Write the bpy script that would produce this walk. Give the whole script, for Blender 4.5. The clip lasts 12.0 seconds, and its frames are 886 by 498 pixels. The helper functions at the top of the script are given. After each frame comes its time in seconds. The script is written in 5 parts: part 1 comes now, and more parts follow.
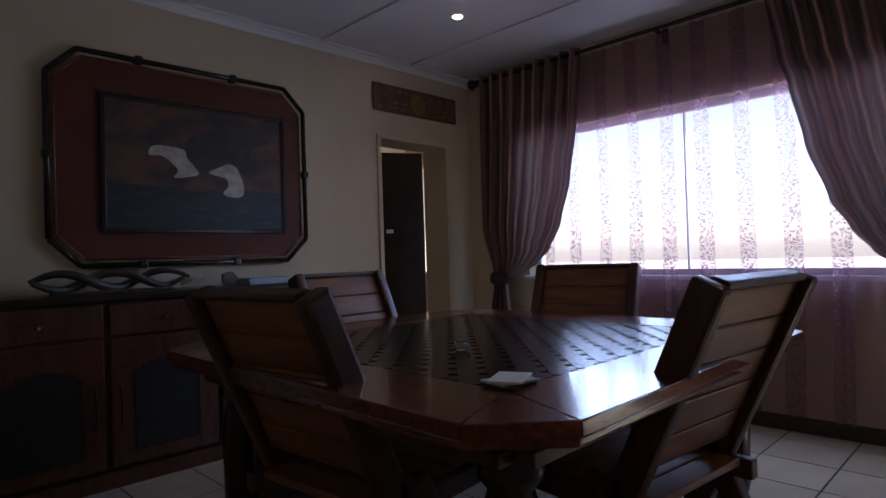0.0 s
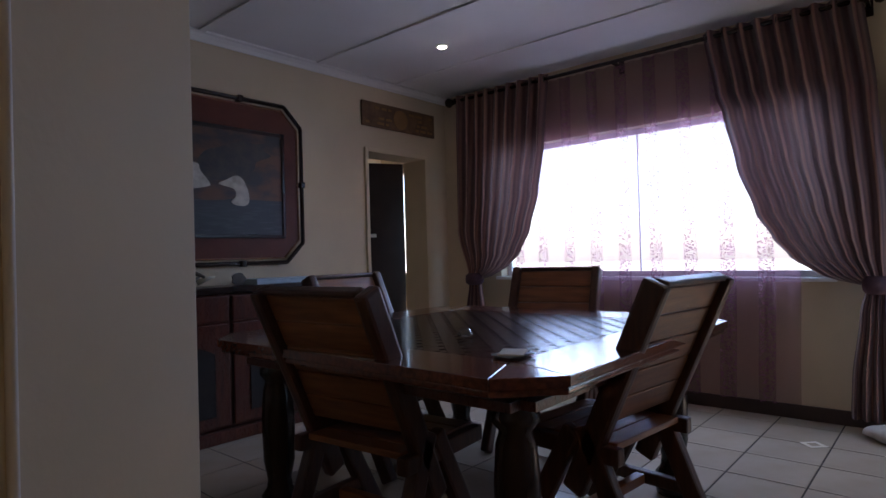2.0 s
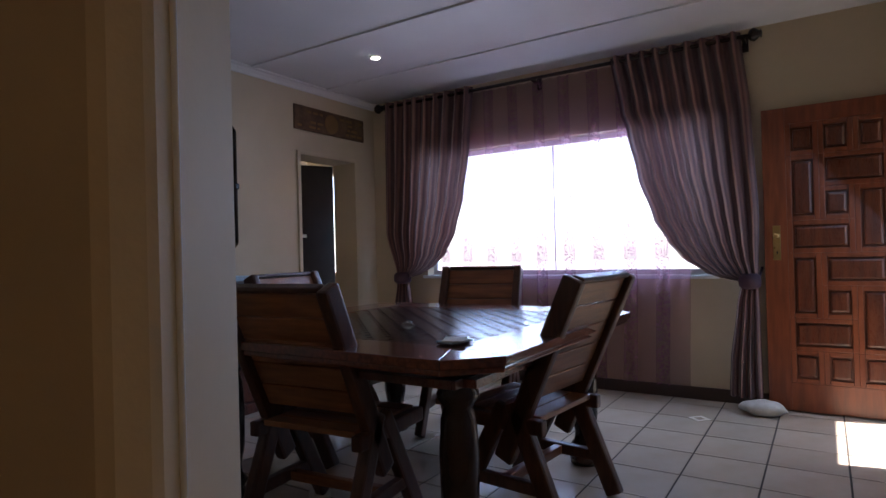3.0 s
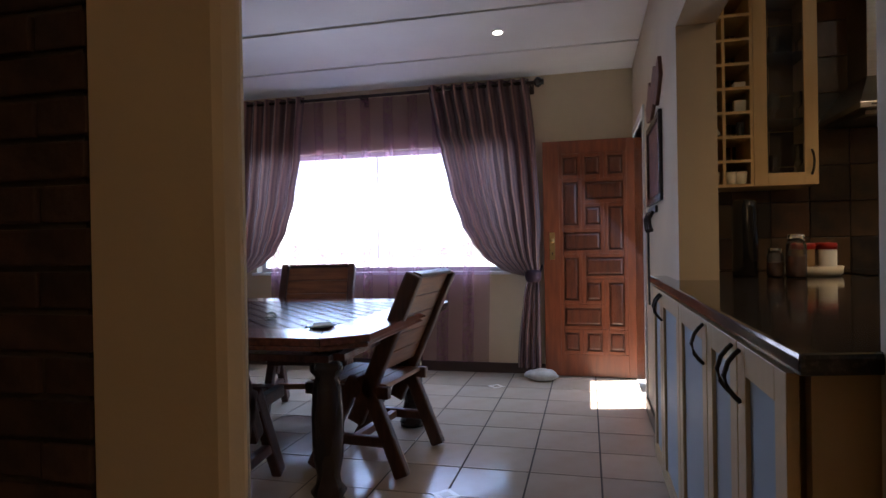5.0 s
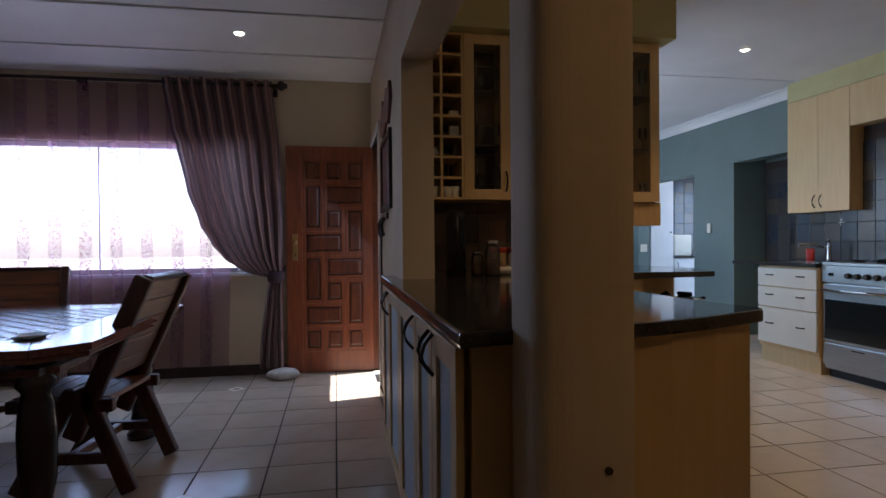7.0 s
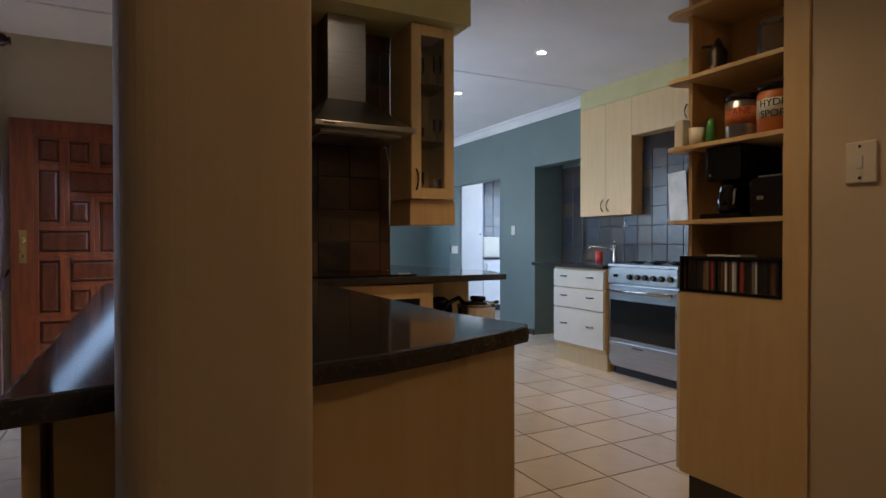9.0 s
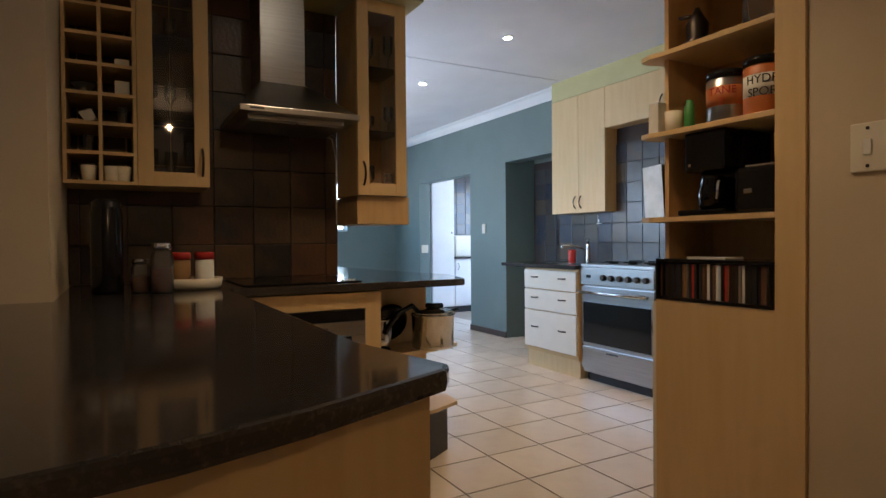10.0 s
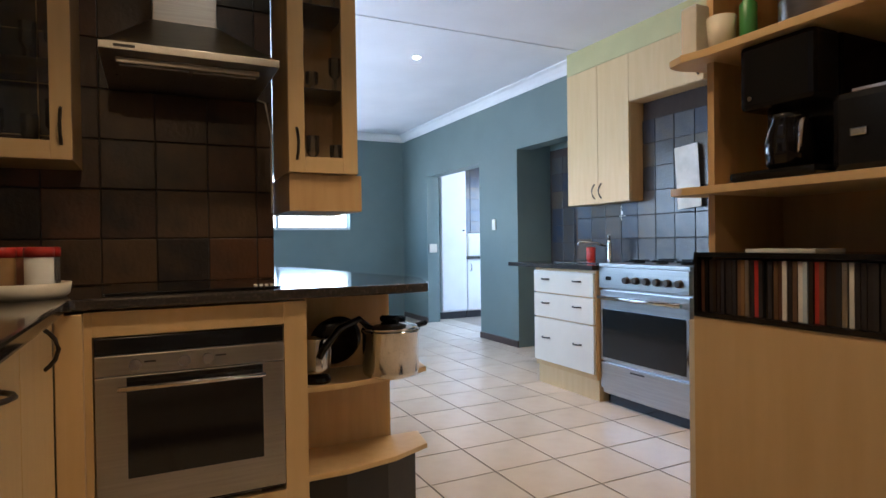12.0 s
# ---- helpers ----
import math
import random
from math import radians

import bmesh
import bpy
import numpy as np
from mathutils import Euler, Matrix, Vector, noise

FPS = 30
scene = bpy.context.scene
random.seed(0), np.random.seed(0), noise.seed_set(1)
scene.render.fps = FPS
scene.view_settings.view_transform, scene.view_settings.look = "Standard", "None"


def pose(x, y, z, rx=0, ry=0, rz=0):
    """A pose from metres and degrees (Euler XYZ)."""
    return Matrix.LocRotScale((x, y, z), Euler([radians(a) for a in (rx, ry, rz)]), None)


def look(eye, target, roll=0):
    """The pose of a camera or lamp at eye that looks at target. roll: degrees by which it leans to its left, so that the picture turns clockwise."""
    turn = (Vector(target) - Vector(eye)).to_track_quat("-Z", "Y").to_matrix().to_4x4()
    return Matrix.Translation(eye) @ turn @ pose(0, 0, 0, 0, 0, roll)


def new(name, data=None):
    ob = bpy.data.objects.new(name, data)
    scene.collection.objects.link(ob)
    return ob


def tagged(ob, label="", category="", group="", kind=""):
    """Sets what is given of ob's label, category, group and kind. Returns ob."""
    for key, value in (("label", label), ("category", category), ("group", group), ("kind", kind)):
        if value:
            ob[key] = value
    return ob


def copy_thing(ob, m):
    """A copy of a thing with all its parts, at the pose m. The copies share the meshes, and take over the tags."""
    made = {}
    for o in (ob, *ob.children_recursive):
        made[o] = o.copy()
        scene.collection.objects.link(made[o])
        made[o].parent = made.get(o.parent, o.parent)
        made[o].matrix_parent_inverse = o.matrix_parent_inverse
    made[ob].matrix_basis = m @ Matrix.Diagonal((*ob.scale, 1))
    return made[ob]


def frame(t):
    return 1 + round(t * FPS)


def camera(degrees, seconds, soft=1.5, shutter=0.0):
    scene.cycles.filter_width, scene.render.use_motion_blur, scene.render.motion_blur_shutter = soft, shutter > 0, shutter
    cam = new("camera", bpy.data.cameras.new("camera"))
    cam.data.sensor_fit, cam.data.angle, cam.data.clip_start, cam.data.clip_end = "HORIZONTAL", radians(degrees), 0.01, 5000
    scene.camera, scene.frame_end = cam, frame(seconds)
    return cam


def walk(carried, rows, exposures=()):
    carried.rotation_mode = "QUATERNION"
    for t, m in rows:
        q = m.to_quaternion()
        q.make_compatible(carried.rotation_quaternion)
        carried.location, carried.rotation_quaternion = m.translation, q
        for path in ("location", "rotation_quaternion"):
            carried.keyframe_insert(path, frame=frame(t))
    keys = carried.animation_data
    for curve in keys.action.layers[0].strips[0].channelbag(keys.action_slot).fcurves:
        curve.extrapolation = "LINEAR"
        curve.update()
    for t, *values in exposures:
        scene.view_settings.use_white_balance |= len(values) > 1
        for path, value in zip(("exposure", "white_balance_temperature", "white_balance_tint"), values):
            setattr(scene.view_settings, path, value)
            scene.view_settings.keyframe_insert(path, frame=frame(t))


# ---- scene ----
cam = camera(74.0, 12.0)
PATH = [
    (0, (-0.545, -0.92, 1.076), (0.864, 0.5, 1.1), -1.8),
    (0.5, (-0.644, -0.974, 1.086), (0.774, 0.436, 1.109), -1.8),
    (1, (-0.763, -1.028, 1.102), (0.676, 0.361, 1.124), -1.7),
    (1.5, (-0.883, -1.071, 1.101), (0.581, 0.291, 1.122), -1.7),
    (2, (-1.012, -1.115, 1.102), (0.494, 0.201, 1.123), -1.6),
    (2.5, (-1.13, -1.156, 1.098), (0.445, 0.077, 1.117), -1.6),
    (3, (-1.29, -1.192, 1.107), (0.388, -0.102, 1.12), -1.5),
    (3.2, (-1.359, -1.209, 1.105), (0.364, -0.195, 1.116), -1.5),
    (4.8, (-1.847, -1.232, 1.134), (0.08, -0.697, 1.124), -1.0),
    (5, (-1.903, -1.22, 1.134), (0.039, -0.741, 1.123), -1.0),
    (5.5, (-2.018, -1.207, 1.143), (-0.038, -0.925, 1.127), -0.8),
    (6, (-2.078, -1.211, 1.151), (-0.078, -1.173, 1.131), -0.7),
    (6.5, (-2.112, -1.226, 1.156), (-0.12, -1.403, 1.133), -0.7),
    (7, (-2.103, -1.272, 1.15), (-0.136, -1.632, 1.127), -0.5),
    (7.5, (-2.049, -1.342, 1.145), (-0.119, -1.867, 1.119), -0.5),
    (7.7, (-2.019, -1.366, 1.14), (-0.112, -1.968, 1.123), -0.0),
    (9.4, (-1.644, -1.776, 1.142), (0.117, -2.724, 1.112), -0.4),
    (10, (-1.495, -1.948, 1.157), (0.252, -2.921, 1.128), -0.5),
    (10.5, (-1.366, -2.097, 1.157), (0.377, -3.078, 1.129), -0.6),
    (11, (-1.243, -2.242, 1.155), (0.501, -3.222, 1.128), -0.6),
    (11.5, (-1.104, -2.423, 1.142), (0.653, -3.378, 1.114), -0.7),
    (12, (-0.953, -2.56, 1.116), (0.841, -3.444, 1.092), -0.8),
]
walk(cam, [(t, look(eye, target, roll)) for t, eye, target, roll in PATH],
     exposures=[(0, 1.75, 6000, 15), (3.0, 2.35, 6000, 15), (5.5, 2.75, 6000, 14), (7.3, 1.95, 5900, 14), (9.5, 2.6, 6100, 14), (12.0, 3.1, 5700, 13)])

# ---- light ----
world = bpy.data.worlds.new("sky")
scene.world = world
world.use_nodes = True
wn = world.node_tree.nodes
sky = wn.new("ShaderNodeTexSky")
sky.sky_type = "NISHITA"
sky.sun_disc = False
sky.sun_elevation = radians(74)
sky.sun_rotation = radians(184)
wn["Background"].inputs["Strength"].default_value = 0.15
world.node_tree.links.new(sky.outputs[0], wn["Background"].inputs[0])
sun = new("sun", bpy.data.lights.new("sun", "SUN"))
sun.data.energy, sun.data.angle, sun.data.color = 4.5, radians(0.6), (1.0, 0.95, 0.87)
sun.matrix_world = look((0, 0, 0), (-0.06, 0.27, -1))

# the last two are out of view, added to warm the pantry unit and counters
DOWN = [(2.17, 1.62), (2.12, -0.64), (2.23, -4.61), (3.71, -4.63), (0.65, -4.45), (0.1, -2.85)]
SPOT = [1.0, 1.0, 5, 5, 5, 5]
for (lx, ly), power in zip(DOWN, SPOT):
    lamp = new("downlight_beam", bpy.data.lights.new("downlight_beam", "SPOT"))
    lamp.data.energy, lamp.data.spot_size, lamp.data.spot_blend = power, radians(125), 0.6
    lamp.data.shadow_soft_size, lamp.data.color = 0.04, (1.0, 0.68, 0.36)
    lamp.matrix_world = look((lx, ly, 2.575), (lx, ly + 0.0001, 0))
# daylight standing in the openings
def daylight(name, at, to, w, h, watts, spread=180):
    ob = new(name, bpy.data.lights.new(name, "AREA"))
    ob.data.shape, ob.data.size, ob.data.size_y, ob.data.energy, ob.data.color = "RECTANGLE", w, h, watts, (0.46, 0.69, 1.0)
    ob.data.spread = radians(spread)
    ob.matrix_world = look(at, to)


daylight("window_daylight", (3.47, 0.71, 1.73), (1.6, 0.71, 0.4), 2.4, 0.66, 12.5, 145)
daylight("window_daylight_low", (3.5, 0.71, 1.18), (0, 0.71, 1.0), 2.44, 0.56, 2.6)
daylight("front_door_daylight", (2.76, -1.7, 1.05), (2.5, 0.4, -0.6), 0.82, 1.8, 1.0)
daylight("kitchen_daylight", (4.0, -2.8, 1.6), (4.0, -6, 1.4), 2.7, 1.05, 7)
daylight("far_daylight", (7.45, -4.1, 1.7), (0, -4.1, 1.5), 1.9, 0.75, 4)
daylight("scullery_daylight", (5.65, -8.3, 1.55), (5.9, -6, 1.2), 1.4, 1.2, 8)
# unseen warm fill added in the lounge behind, for the faces turned that way
lamp = new("lounge_warm_fill", bpy.data.lights.new("lounge_warm_fill", "POINT"))
lamp.data.energy, lamp.data.shadow_soft_size, lamp.data.color = 1.5, 0.03, (1.0, 0.64, 0.30)
lamp.location = (-2.5, -2.45, 2.35)


# ---- materials ----
def mat(name, base, rough=0.6, metal=0.0, second=None, scale=8.0, stretch=(1, 1, 1), bump=0.1, grain=60.0, vary=0.0, spec=0.5, contrast=(0.35, 0.65), coat=0.0, detail=5):
    m = bpy.data.materials.new(name)
    m.use_nodes = True
    n, l = m.node_tree.nodes, m.node_tree.links
    p = n["Principled BSDF"]
    p.inputs["Metallic"].default_value = metal
    p.inputs["Specular IOR Level"].default_value = spec
    p.inputs["Coat Weight"].default_value = coat
    p.inputs["Coat Roughness"].default_value = 0.08
    second = second or tuple(c * 0.82 for c in base)
    tc, mp = n.new("ShaderNodeTexCoord"), n.new("ShaderNodeMapping")
    mp.inputs["Scale"].default_value = stretch
    l.new(tc.outputs["Object"], mp.inputs[0])
    big = n.new("ShaderNodeTexNoise")
    big.inputs["Scale"].default_value, big.inputs["Detail"].default_value = scale, detail
    fine = n.new("ShaderNodeTexNoise")
    fine.inputs["Scale"].default_value, fine.inputs["Detail"].default_value = grain, 3
    l.new(mp.outputs[0], big.inputs[0])
    l.new(mp.outputs[0], fine.inputs[0])
    ramp = n.new("ShaderNodeMapRange")
    ramp.inputs[1].default_value, ramp.inputs[2].default_value = contrast
    l.new(big.outputs[0], ramp.inputs[0])
    mix = n.new("ShaderNodeMix")
    mix.data_type = "RGBA"
    mix.inputs[6].default_value, mix.inputs[7].default_value = (*base, 1), (*second, 1)
    l.new(ramp.outputs[0], mix.inputs[0])
    colour = mix.outputs[2]
    if vary:
        info, hsv, mr = n.new("ShaderNodeObjectInfo"), n.new("ShaderNodeHueSaturation"), n.new("ShaderNodeMapRange")
        mr.inputs[3].default_value, mr.inputs[4].default_value = 1 - vary, 1 + vary
        l.new(info.outputs["Random"], mr.inputs[0])
        l.new(mr.outputs[0], hsv.inputs["Value"])
        l.new(colour, hsv.inputs["Color"])
        colour = hsv.outputs[0]
    l.new(colour, p.inputs["Base Color"])
    rr = n.new("ShaderNodeMapRange")
    rr.inputs[3].default_value, rr.inputs[4].default_value = max(0.02, rough - 0.08), min(1, rough + 0.1)
    l.new(fine.outputs[0], rr.inputs[0])
    l.new(rr.outputs[0], p.inputs["Roughness"])
    if bump:
        b = n.new("ShaderNodeBump")
        b.inputs["Strength"].default_value, b.inputs["Distance"].default_value = bump, 0.004
        add = n.new("ShaderNodeMath")
        l.new(big.outputs[0], add.inputs[0])
        l.new(fine.outputs[0], add.inputs[1])
        l.new(add.outputs[0], b.inputs["Height"])
        l.new(b.outputs[0], p.inputs["Normal"])
    return m


def hued(name, stops, rough, scale=3.0, bump=0.4, by_object=True, spec=0.5):
    """A stone whose pieces differ in hue: a colour ramp over each piece's own random value and a noise."""
    m = mat(name, stops[0], rough, scale=scale, bump=bump, spec=spec)
    n, l = m.node_tree.nodes, m.node_tree.links
    info, ramp, noi, add = n.new("ShaderNodeObjectInfo"), n.new("ShaderNodeValToRGB"), n.new("ShaderNodeTexNoise"), n.new("ShaderNodeMath")
    noi.inputs["Scale"].default_value, noi.inputs["Detail"].default_value = 7, 6
    tc = n.new("ShaderNodeTexCoord")
    l.new(tc.outputs["Object"], noi.inputs[0])
    add.operation = "MULTIPLY_ADD"
    add.inputs[1].default_value = 0.35
    l.new(noi.outputs[0], add.inputs[0])
    sub = n.new("ShaderNodeMath")
    sub.operation = "MULTIPLY"
    sub.inputs[1].default_value = 0.8
    l.new(info.outputs["Random"], sub.inputs[0])
    l.new(sub.outputs[0], add.inputs[2])
    l.new(add.outputs[0], ramp.inputs[0])
    e = ramp.color_ramp.elements
    e[0].color, e[1].color = (*stops[0], 1), (*stops[-1], 1)
    for i, c in enumerate(stops[1:-1]):
        el = e.new((i + 1) / (len(stops) - 1))
        el.color = (*c, 1)
    l.new(ramp.outputs[0], n["Principled BSDF"].inputs["Base Color"])
    return m


def glow(name, colour, strength):
    m = bpy.data.materials.new(name)
    m.use_nodes = True
    p = m.node_tree.nodes["Principled BSDF"]
    p.inputs["Base Color"].default_value = (*colour, 1)
    p.inputs["Emission Color"].default_value = (*colour, 1)
    p.inputs["Emission Strength"].default_value = strength
    return m


def clear(name, tint=(1, 1, 1), rough=0.0, solid=0.0, shade=(0.8, 0.8, 0.8)):
    """Thin glass: a see-through pane with a glossy face; solid adds a milky share."""
    m = bpy.data.materials.new(name)
    m.use_nodes = True
    n, l = m.node_tree.nodes, m.node_tree.links
    n.remove(n["Principled BSDF"])
    tr, gl, mx, fr = n.new("ShaderNodeBsdfTransparent"), n.new("ShaderNodeBsdfGlossy"), n.new("ShaderNodeMixShader"), n.new("ShaderNodeFresnel")
    tr.inputs[0].default_value = (*tint, 1)
    gl.inputs["Roughness"].default_value = max(rough, 0.02)
    fr.inputs[0].default_value = 1.45
    l.new(fr.outputs[0], mx.inputs[0])
    l.new(tr.outputs[0], mx.inputs[1])
    l.new(gl.outputs[0], mx.inputs[2])
    out = mx.outputs[0]
    if solid:
        df, m2 = n.new("ShaderNodeBsdfDiffuse"), n.new("ShaderNodeMixShader")
        df.inputs[0].default_value = (*shade, 1)
        m2.inputs[0].default_value = solid
        l.new(out, m2.inputs[1])
        l.new(df.outputs[0], m2.inputs[2])
        out = m2.outputs[0]
    l.new(out, n["Material Output"].inputs[0])
    return m


def sheer_cloth(name):
    """Pink voile with woven lace bands running down it."""
    m = bpy.data.materials.new(name)
    m.use_nodes = True
    n, l = m.node_tree.nodes, m.node_tree.links
    n.remove(n["Principled BSDF"])
    tr, tl, df, a, b = n.new("ShaderNodeBsdfTransparent"), n.new("ShaderNodeBsdfTranslucent"), n.new("ShaderNodeBsdfDiffuse"), n.new("ShaderNodeMixShader"), n.new("ShaderNodeMixShader")
    tr.inputs[0].default_value = (0.95, 0.88, 0.90, 1)
    tl.inputs[0].default_value = (0.42, 0.20, 0.25, 1)
    df.inputs[0].default_value = (0.15, 0.085, 0.14, 1)
    a.inputs[0].default_value = 0.5
    l.new(tl.outputs[0], a.inputs[1])
    l.new(df.outputs[0], a.inputs[2])
    uv = n.new("ShaderNodeUVMap")
    sep = n.new("ShaderNodeSeparateXYZ")
    l.new(uv.outputs[0], sep.inputs[0])
    # bands across the width
    w1 = n.new("ShaderNodeMath"); w1.operation = "MULTIPLY"; w1.inputs[1].default_value = 9.0
    l.new(sep.outputs[0], w1.inputs[0])
    fr = n.new("ShaderNodeMath"); fr.operation = "FRACT"
    l.new(w1.outputs[0], fr.inputs[0])
    lt = n.new("ShaderNodeMath"); lt.operation = "LESS_THAN"; lt.inputs[1].default_value = 0.42
    l.new(fr.outputs[0], lt.inputs[0])
    vor = n.new("ShaderNodeTexVoronoi")
    vor.inputs["Scale"].default_value = 70
    vm = n.new("ShaderNodeMapping"); vm.inputs["Scale"].default_value = (1.9, 1.3, 1)
    l.new(uv.outputs[0], vm.inputs[0]); l.new(vm.outputs[0], vor.inputs[0])
    vr = n.new("ShaderNodeMapRange"); vr.inputs[1].default_value, vr.inputs[2].default_value = 0.25, 0.5
    vr.inputs[3].default_value, vr.inputs[4].default_value = 0.56, 0.16
    l.new(vor.outputs["Distance"], vr.inputs[0])
    mul = n.new("ShaderNodeMath"); mul.operation = "MULTIPLY"
    l.new(lt.outputs[0], mul.inputs[0]); l.new(vr.outputs[0], mul.inputs[1])
    ad = n.new("ShaderNodeMath"); ad.operation = "ADD"; ad.inputs[1].default_value = 0.36
    l.new(mul.outputs[0], ad.inputs[0])
    l.new(ad.outputs[0], b.inputs[0])
    l.new(tr.outputs[0], b.inputs[1])
    l.new(a.outputs[0], b.inputs[2])
    l.new(b.outputs[0], n["Material Output"].inputs[0])
    return m


def striped_cloth(name):
    """Satin curtain cloth with plum, taupe and gold stripes down its length."""
    m = mat(name, (0.2, 0.1, 0.1), 0.45, bump=0.15, grain=400)
    n, l = m.node_tree.nodes, m.node_tree.links
    uv, sep, mul, fr, ramp = n.new("ShaderNodeUVMap"), n.new("ShaderNodeSeparateXYZ"), n.new("ShaderNodeMath"), n.new("ShaderNodeMath"), n.new("ShaderNodeValToRGB")
    l.new(uv.outputs[0], sep.inputs[0])
    mul.operation, fr.operation = "MULTIPLY", "FRACT"
    mul.inputs[1].default_value = 9.0
    l.new(sep.outputs[0], mul.inputs[0]); l.new(mul.outputs[0], fr.inputs[0]); l.new(fr.outputs[0], ramp.inputs[0])
    ramp.color_ramp.interpolation = "EASE"
    e = ramp.color_ramp.elements
    e[0].color, e[1].position, e[1].color = (0.05, 0.016, 0.02, 1), 0.38, (0.065, 0.02, 0.024, 1)
    for x, c in ((0.46, (0.34, 0.19, 0.13)), (0.56, (0.26, 0.12, 0.10)), (0.64, (0.07, 0.024, 0.026)), (0.8, (0.17, 0.075, 0.06)), (0.9, (0.05, 0.018, 0.022))):
        el = e.new(x)
        el.color = (*c, 1)
    p = n["Principled BSDF"]
    l.new(ramp.outputs[0], p.inputs["Base Color"])
    p.inputs["Sheen Weight"].default_value = 0.3
    tl, mx = n.new("ShaderNodeBsdfTranslucent"), n.new("ShaderNodeMixShader")
    tl.inputs[0].default_value = (0.42, 0.24, 0.22, 1)
    mx.inputs[0].default_value = 0.06
    l.new(p.outputs[0], mx.inputs[1])
    l.new(tl.outputs[0], mx.inputs[2])
    l.new(mx.outputs[0], n["Material Output"].inputs[0])
    return m


M = {}
M["wall"] = mat("cream wall paint", (0.59, 0.485, 0.335), 0.75, second=(0.545, 0.445, 0.305), scale=2.5, bump=0.12, grain=90)
M["green"] = mat("sea green wall paint", (0.15, 0.20, 0.185), 0.6, second=(0.135, 0.18, 0.168), scale=2, bump=0.08)
M["olive"] = mat("yellow green bulkhead paint", (0.60, 0.55, 0.27), 0.7, scale=2, bump=0.08)
M["white"] = mat("white paint", (0.78, 0.77, 0.75), 0.7, second=(0.72, 0.71, 0.70), scale=2, bump=0.06)
M["ceiling"] = mat("white ceiling board", (0.74, 0.73, 0.73), 0.8, second=(0.68, 0.67, 0.67), scale=1.5, bump=0.05)
M["skirt"] = mat("dark brown skirting", (0.055, 0.03, 0.022), 0.4, scale=4)
M["tile"] = mat("beige ceramic tile", (0.50, 0.41, 0.32), 0.15, second=(0.44, 0.35, 0.26), scale=5, bump=0.0, grain=0.6, vary=0.06, contrast=(0.3, 0.7))
M["ktile"] = mat("cream ceramic tile", (0.66, 0.56, 0.43), 0.25, second=(0.60, 0.50, 0.38), scale=5, bump=0.0, grain=0.6, vary=0.05)
M["grout"] = mat("dark grout", (0.045, 0.032, 0.025), 0.95, scale=20)
M["table"] = mat("polished red brown wood", (0.16, 0.045, 0.022), 0.18, second=(0.085, 0.024, 0.014), scale=6, stretch=(1, 9, 9), bump=0.03, coat=0.5)
M["chair"] = mat("oiled brown hardwood", (0.25, 0.095, 0.034), 0.33, second=(0.15, 0.053, 0.02), scale=5, stretch=(1, 8, 8), bump=0.12)
M["chairdark"] = mat("dark brown hardwood post", (0.085, 0.032, 0.016), 0.35, second=(0.05, 0.018, 0.011), scale=5, stretch=(8, 8, 1), bump=0.12)
M["sideboard"] = mat("mahogany sideboard wood", (0.115, 0.034, 0.02), 0.28, second=(0.065, 0.02, 0.013), scale=4, stretch=(8, 8, 1.2), bump=0.06)
M["blackwood"] = mat("near black wood", (0.028, 0.014, 0.010), 0.22, scale=5, bump=0.04)
M["leather"] = mat("black leather", (0.018, 0.014, 0.013), 0.45, scale=30, bump=0.3)
M["door"] = mat("varnished red meranti", (0.22, 0.058, 0.02), 0.3, second=(0.14, 0.034, 0.013), scale=4, stretch=(8, 8, 1), bump=0.08, coat=0.2)
M["doordark"] = mat("dark meranti panel", (0.13, 0.034, 0.013), 0.28, second=(0.075, 0.02, 0.009), scale=4, stretch=(8, 8, 1), bump=0.08, coat=0.3)
M["brass"] = mat("worn brass", (0.62, 0.44, 0.18), 0.3, 1.0, bump=0.03)
M["iron"] = mat("dark bronze handle", (0.07, 0.055, 0.045), 0.35, 0.9, bump=0.05)
M["steel"] = mat("brushed steel", (0.44, 0.43, 0.41), 0.3, 1.0, second=(0.39, 0.38, 0.36), scale=4, stretch=(1, 1, 30), bump=0.03)
M["chrome"] = mat("polished steel", (0.72, 0.71, 0.70), 0.12, 1.0, bump=0.0)
M["black"] = mat("black enamel", (0.008, 0.008, 0.009), 0.16, bump=0.0, spec=0.35)
M["blackglass"] = mat("black oven glass", (0.010, 0.009, 0.009), 0.06, bump=0.0)
M["maple"] = mat("pale maple melamine", (0.66, 0.475, 0.24), 0.38, second=(0.60, 0.415, 0.195), scale=3, stretch=(9, 9, 1), bump=0.02, contrast=(0.25, 0.75))
M["maple2"] = mat("maple melamine carcass", (0.60, 0.395, 0.18), 0.42, second=(0.54, 0.345, 0.15), scale=3, stretch=(9, 9, 1), bump=0.02)
M["granite"] = mat("polished dark granite", (0.030, 0.026, 0.024), 0.07, second=(0.07, 0.058, 0.048), scale=110, bump=0.0, grain=200, contrast=(0.52, 0.75), spec=0.6)
M["kick"] = mat("black plinth", (0.02, 0.018, 0.02), 0.4, bump=0.02)
M["frost"] = clear("frosted glass", (0.75, 0.85, 0.9), 0.3, 0.75, (0.55, 0.62, 0.68))
M["glass"] = clear("clear glass")
M["tumbler"] = clear("thin drinking glass", (0.93, 0.95, 0.95), 0.02, 0.06)
M["sheer"] = sheer_cloth("pink lace voile")
M["curtain"] = striped_cloth("striped satin")
M["tie"] = mat("plum tassel cord", (0.05, 0.018, 0.03), 0.7, scale=60, bump=0.4)
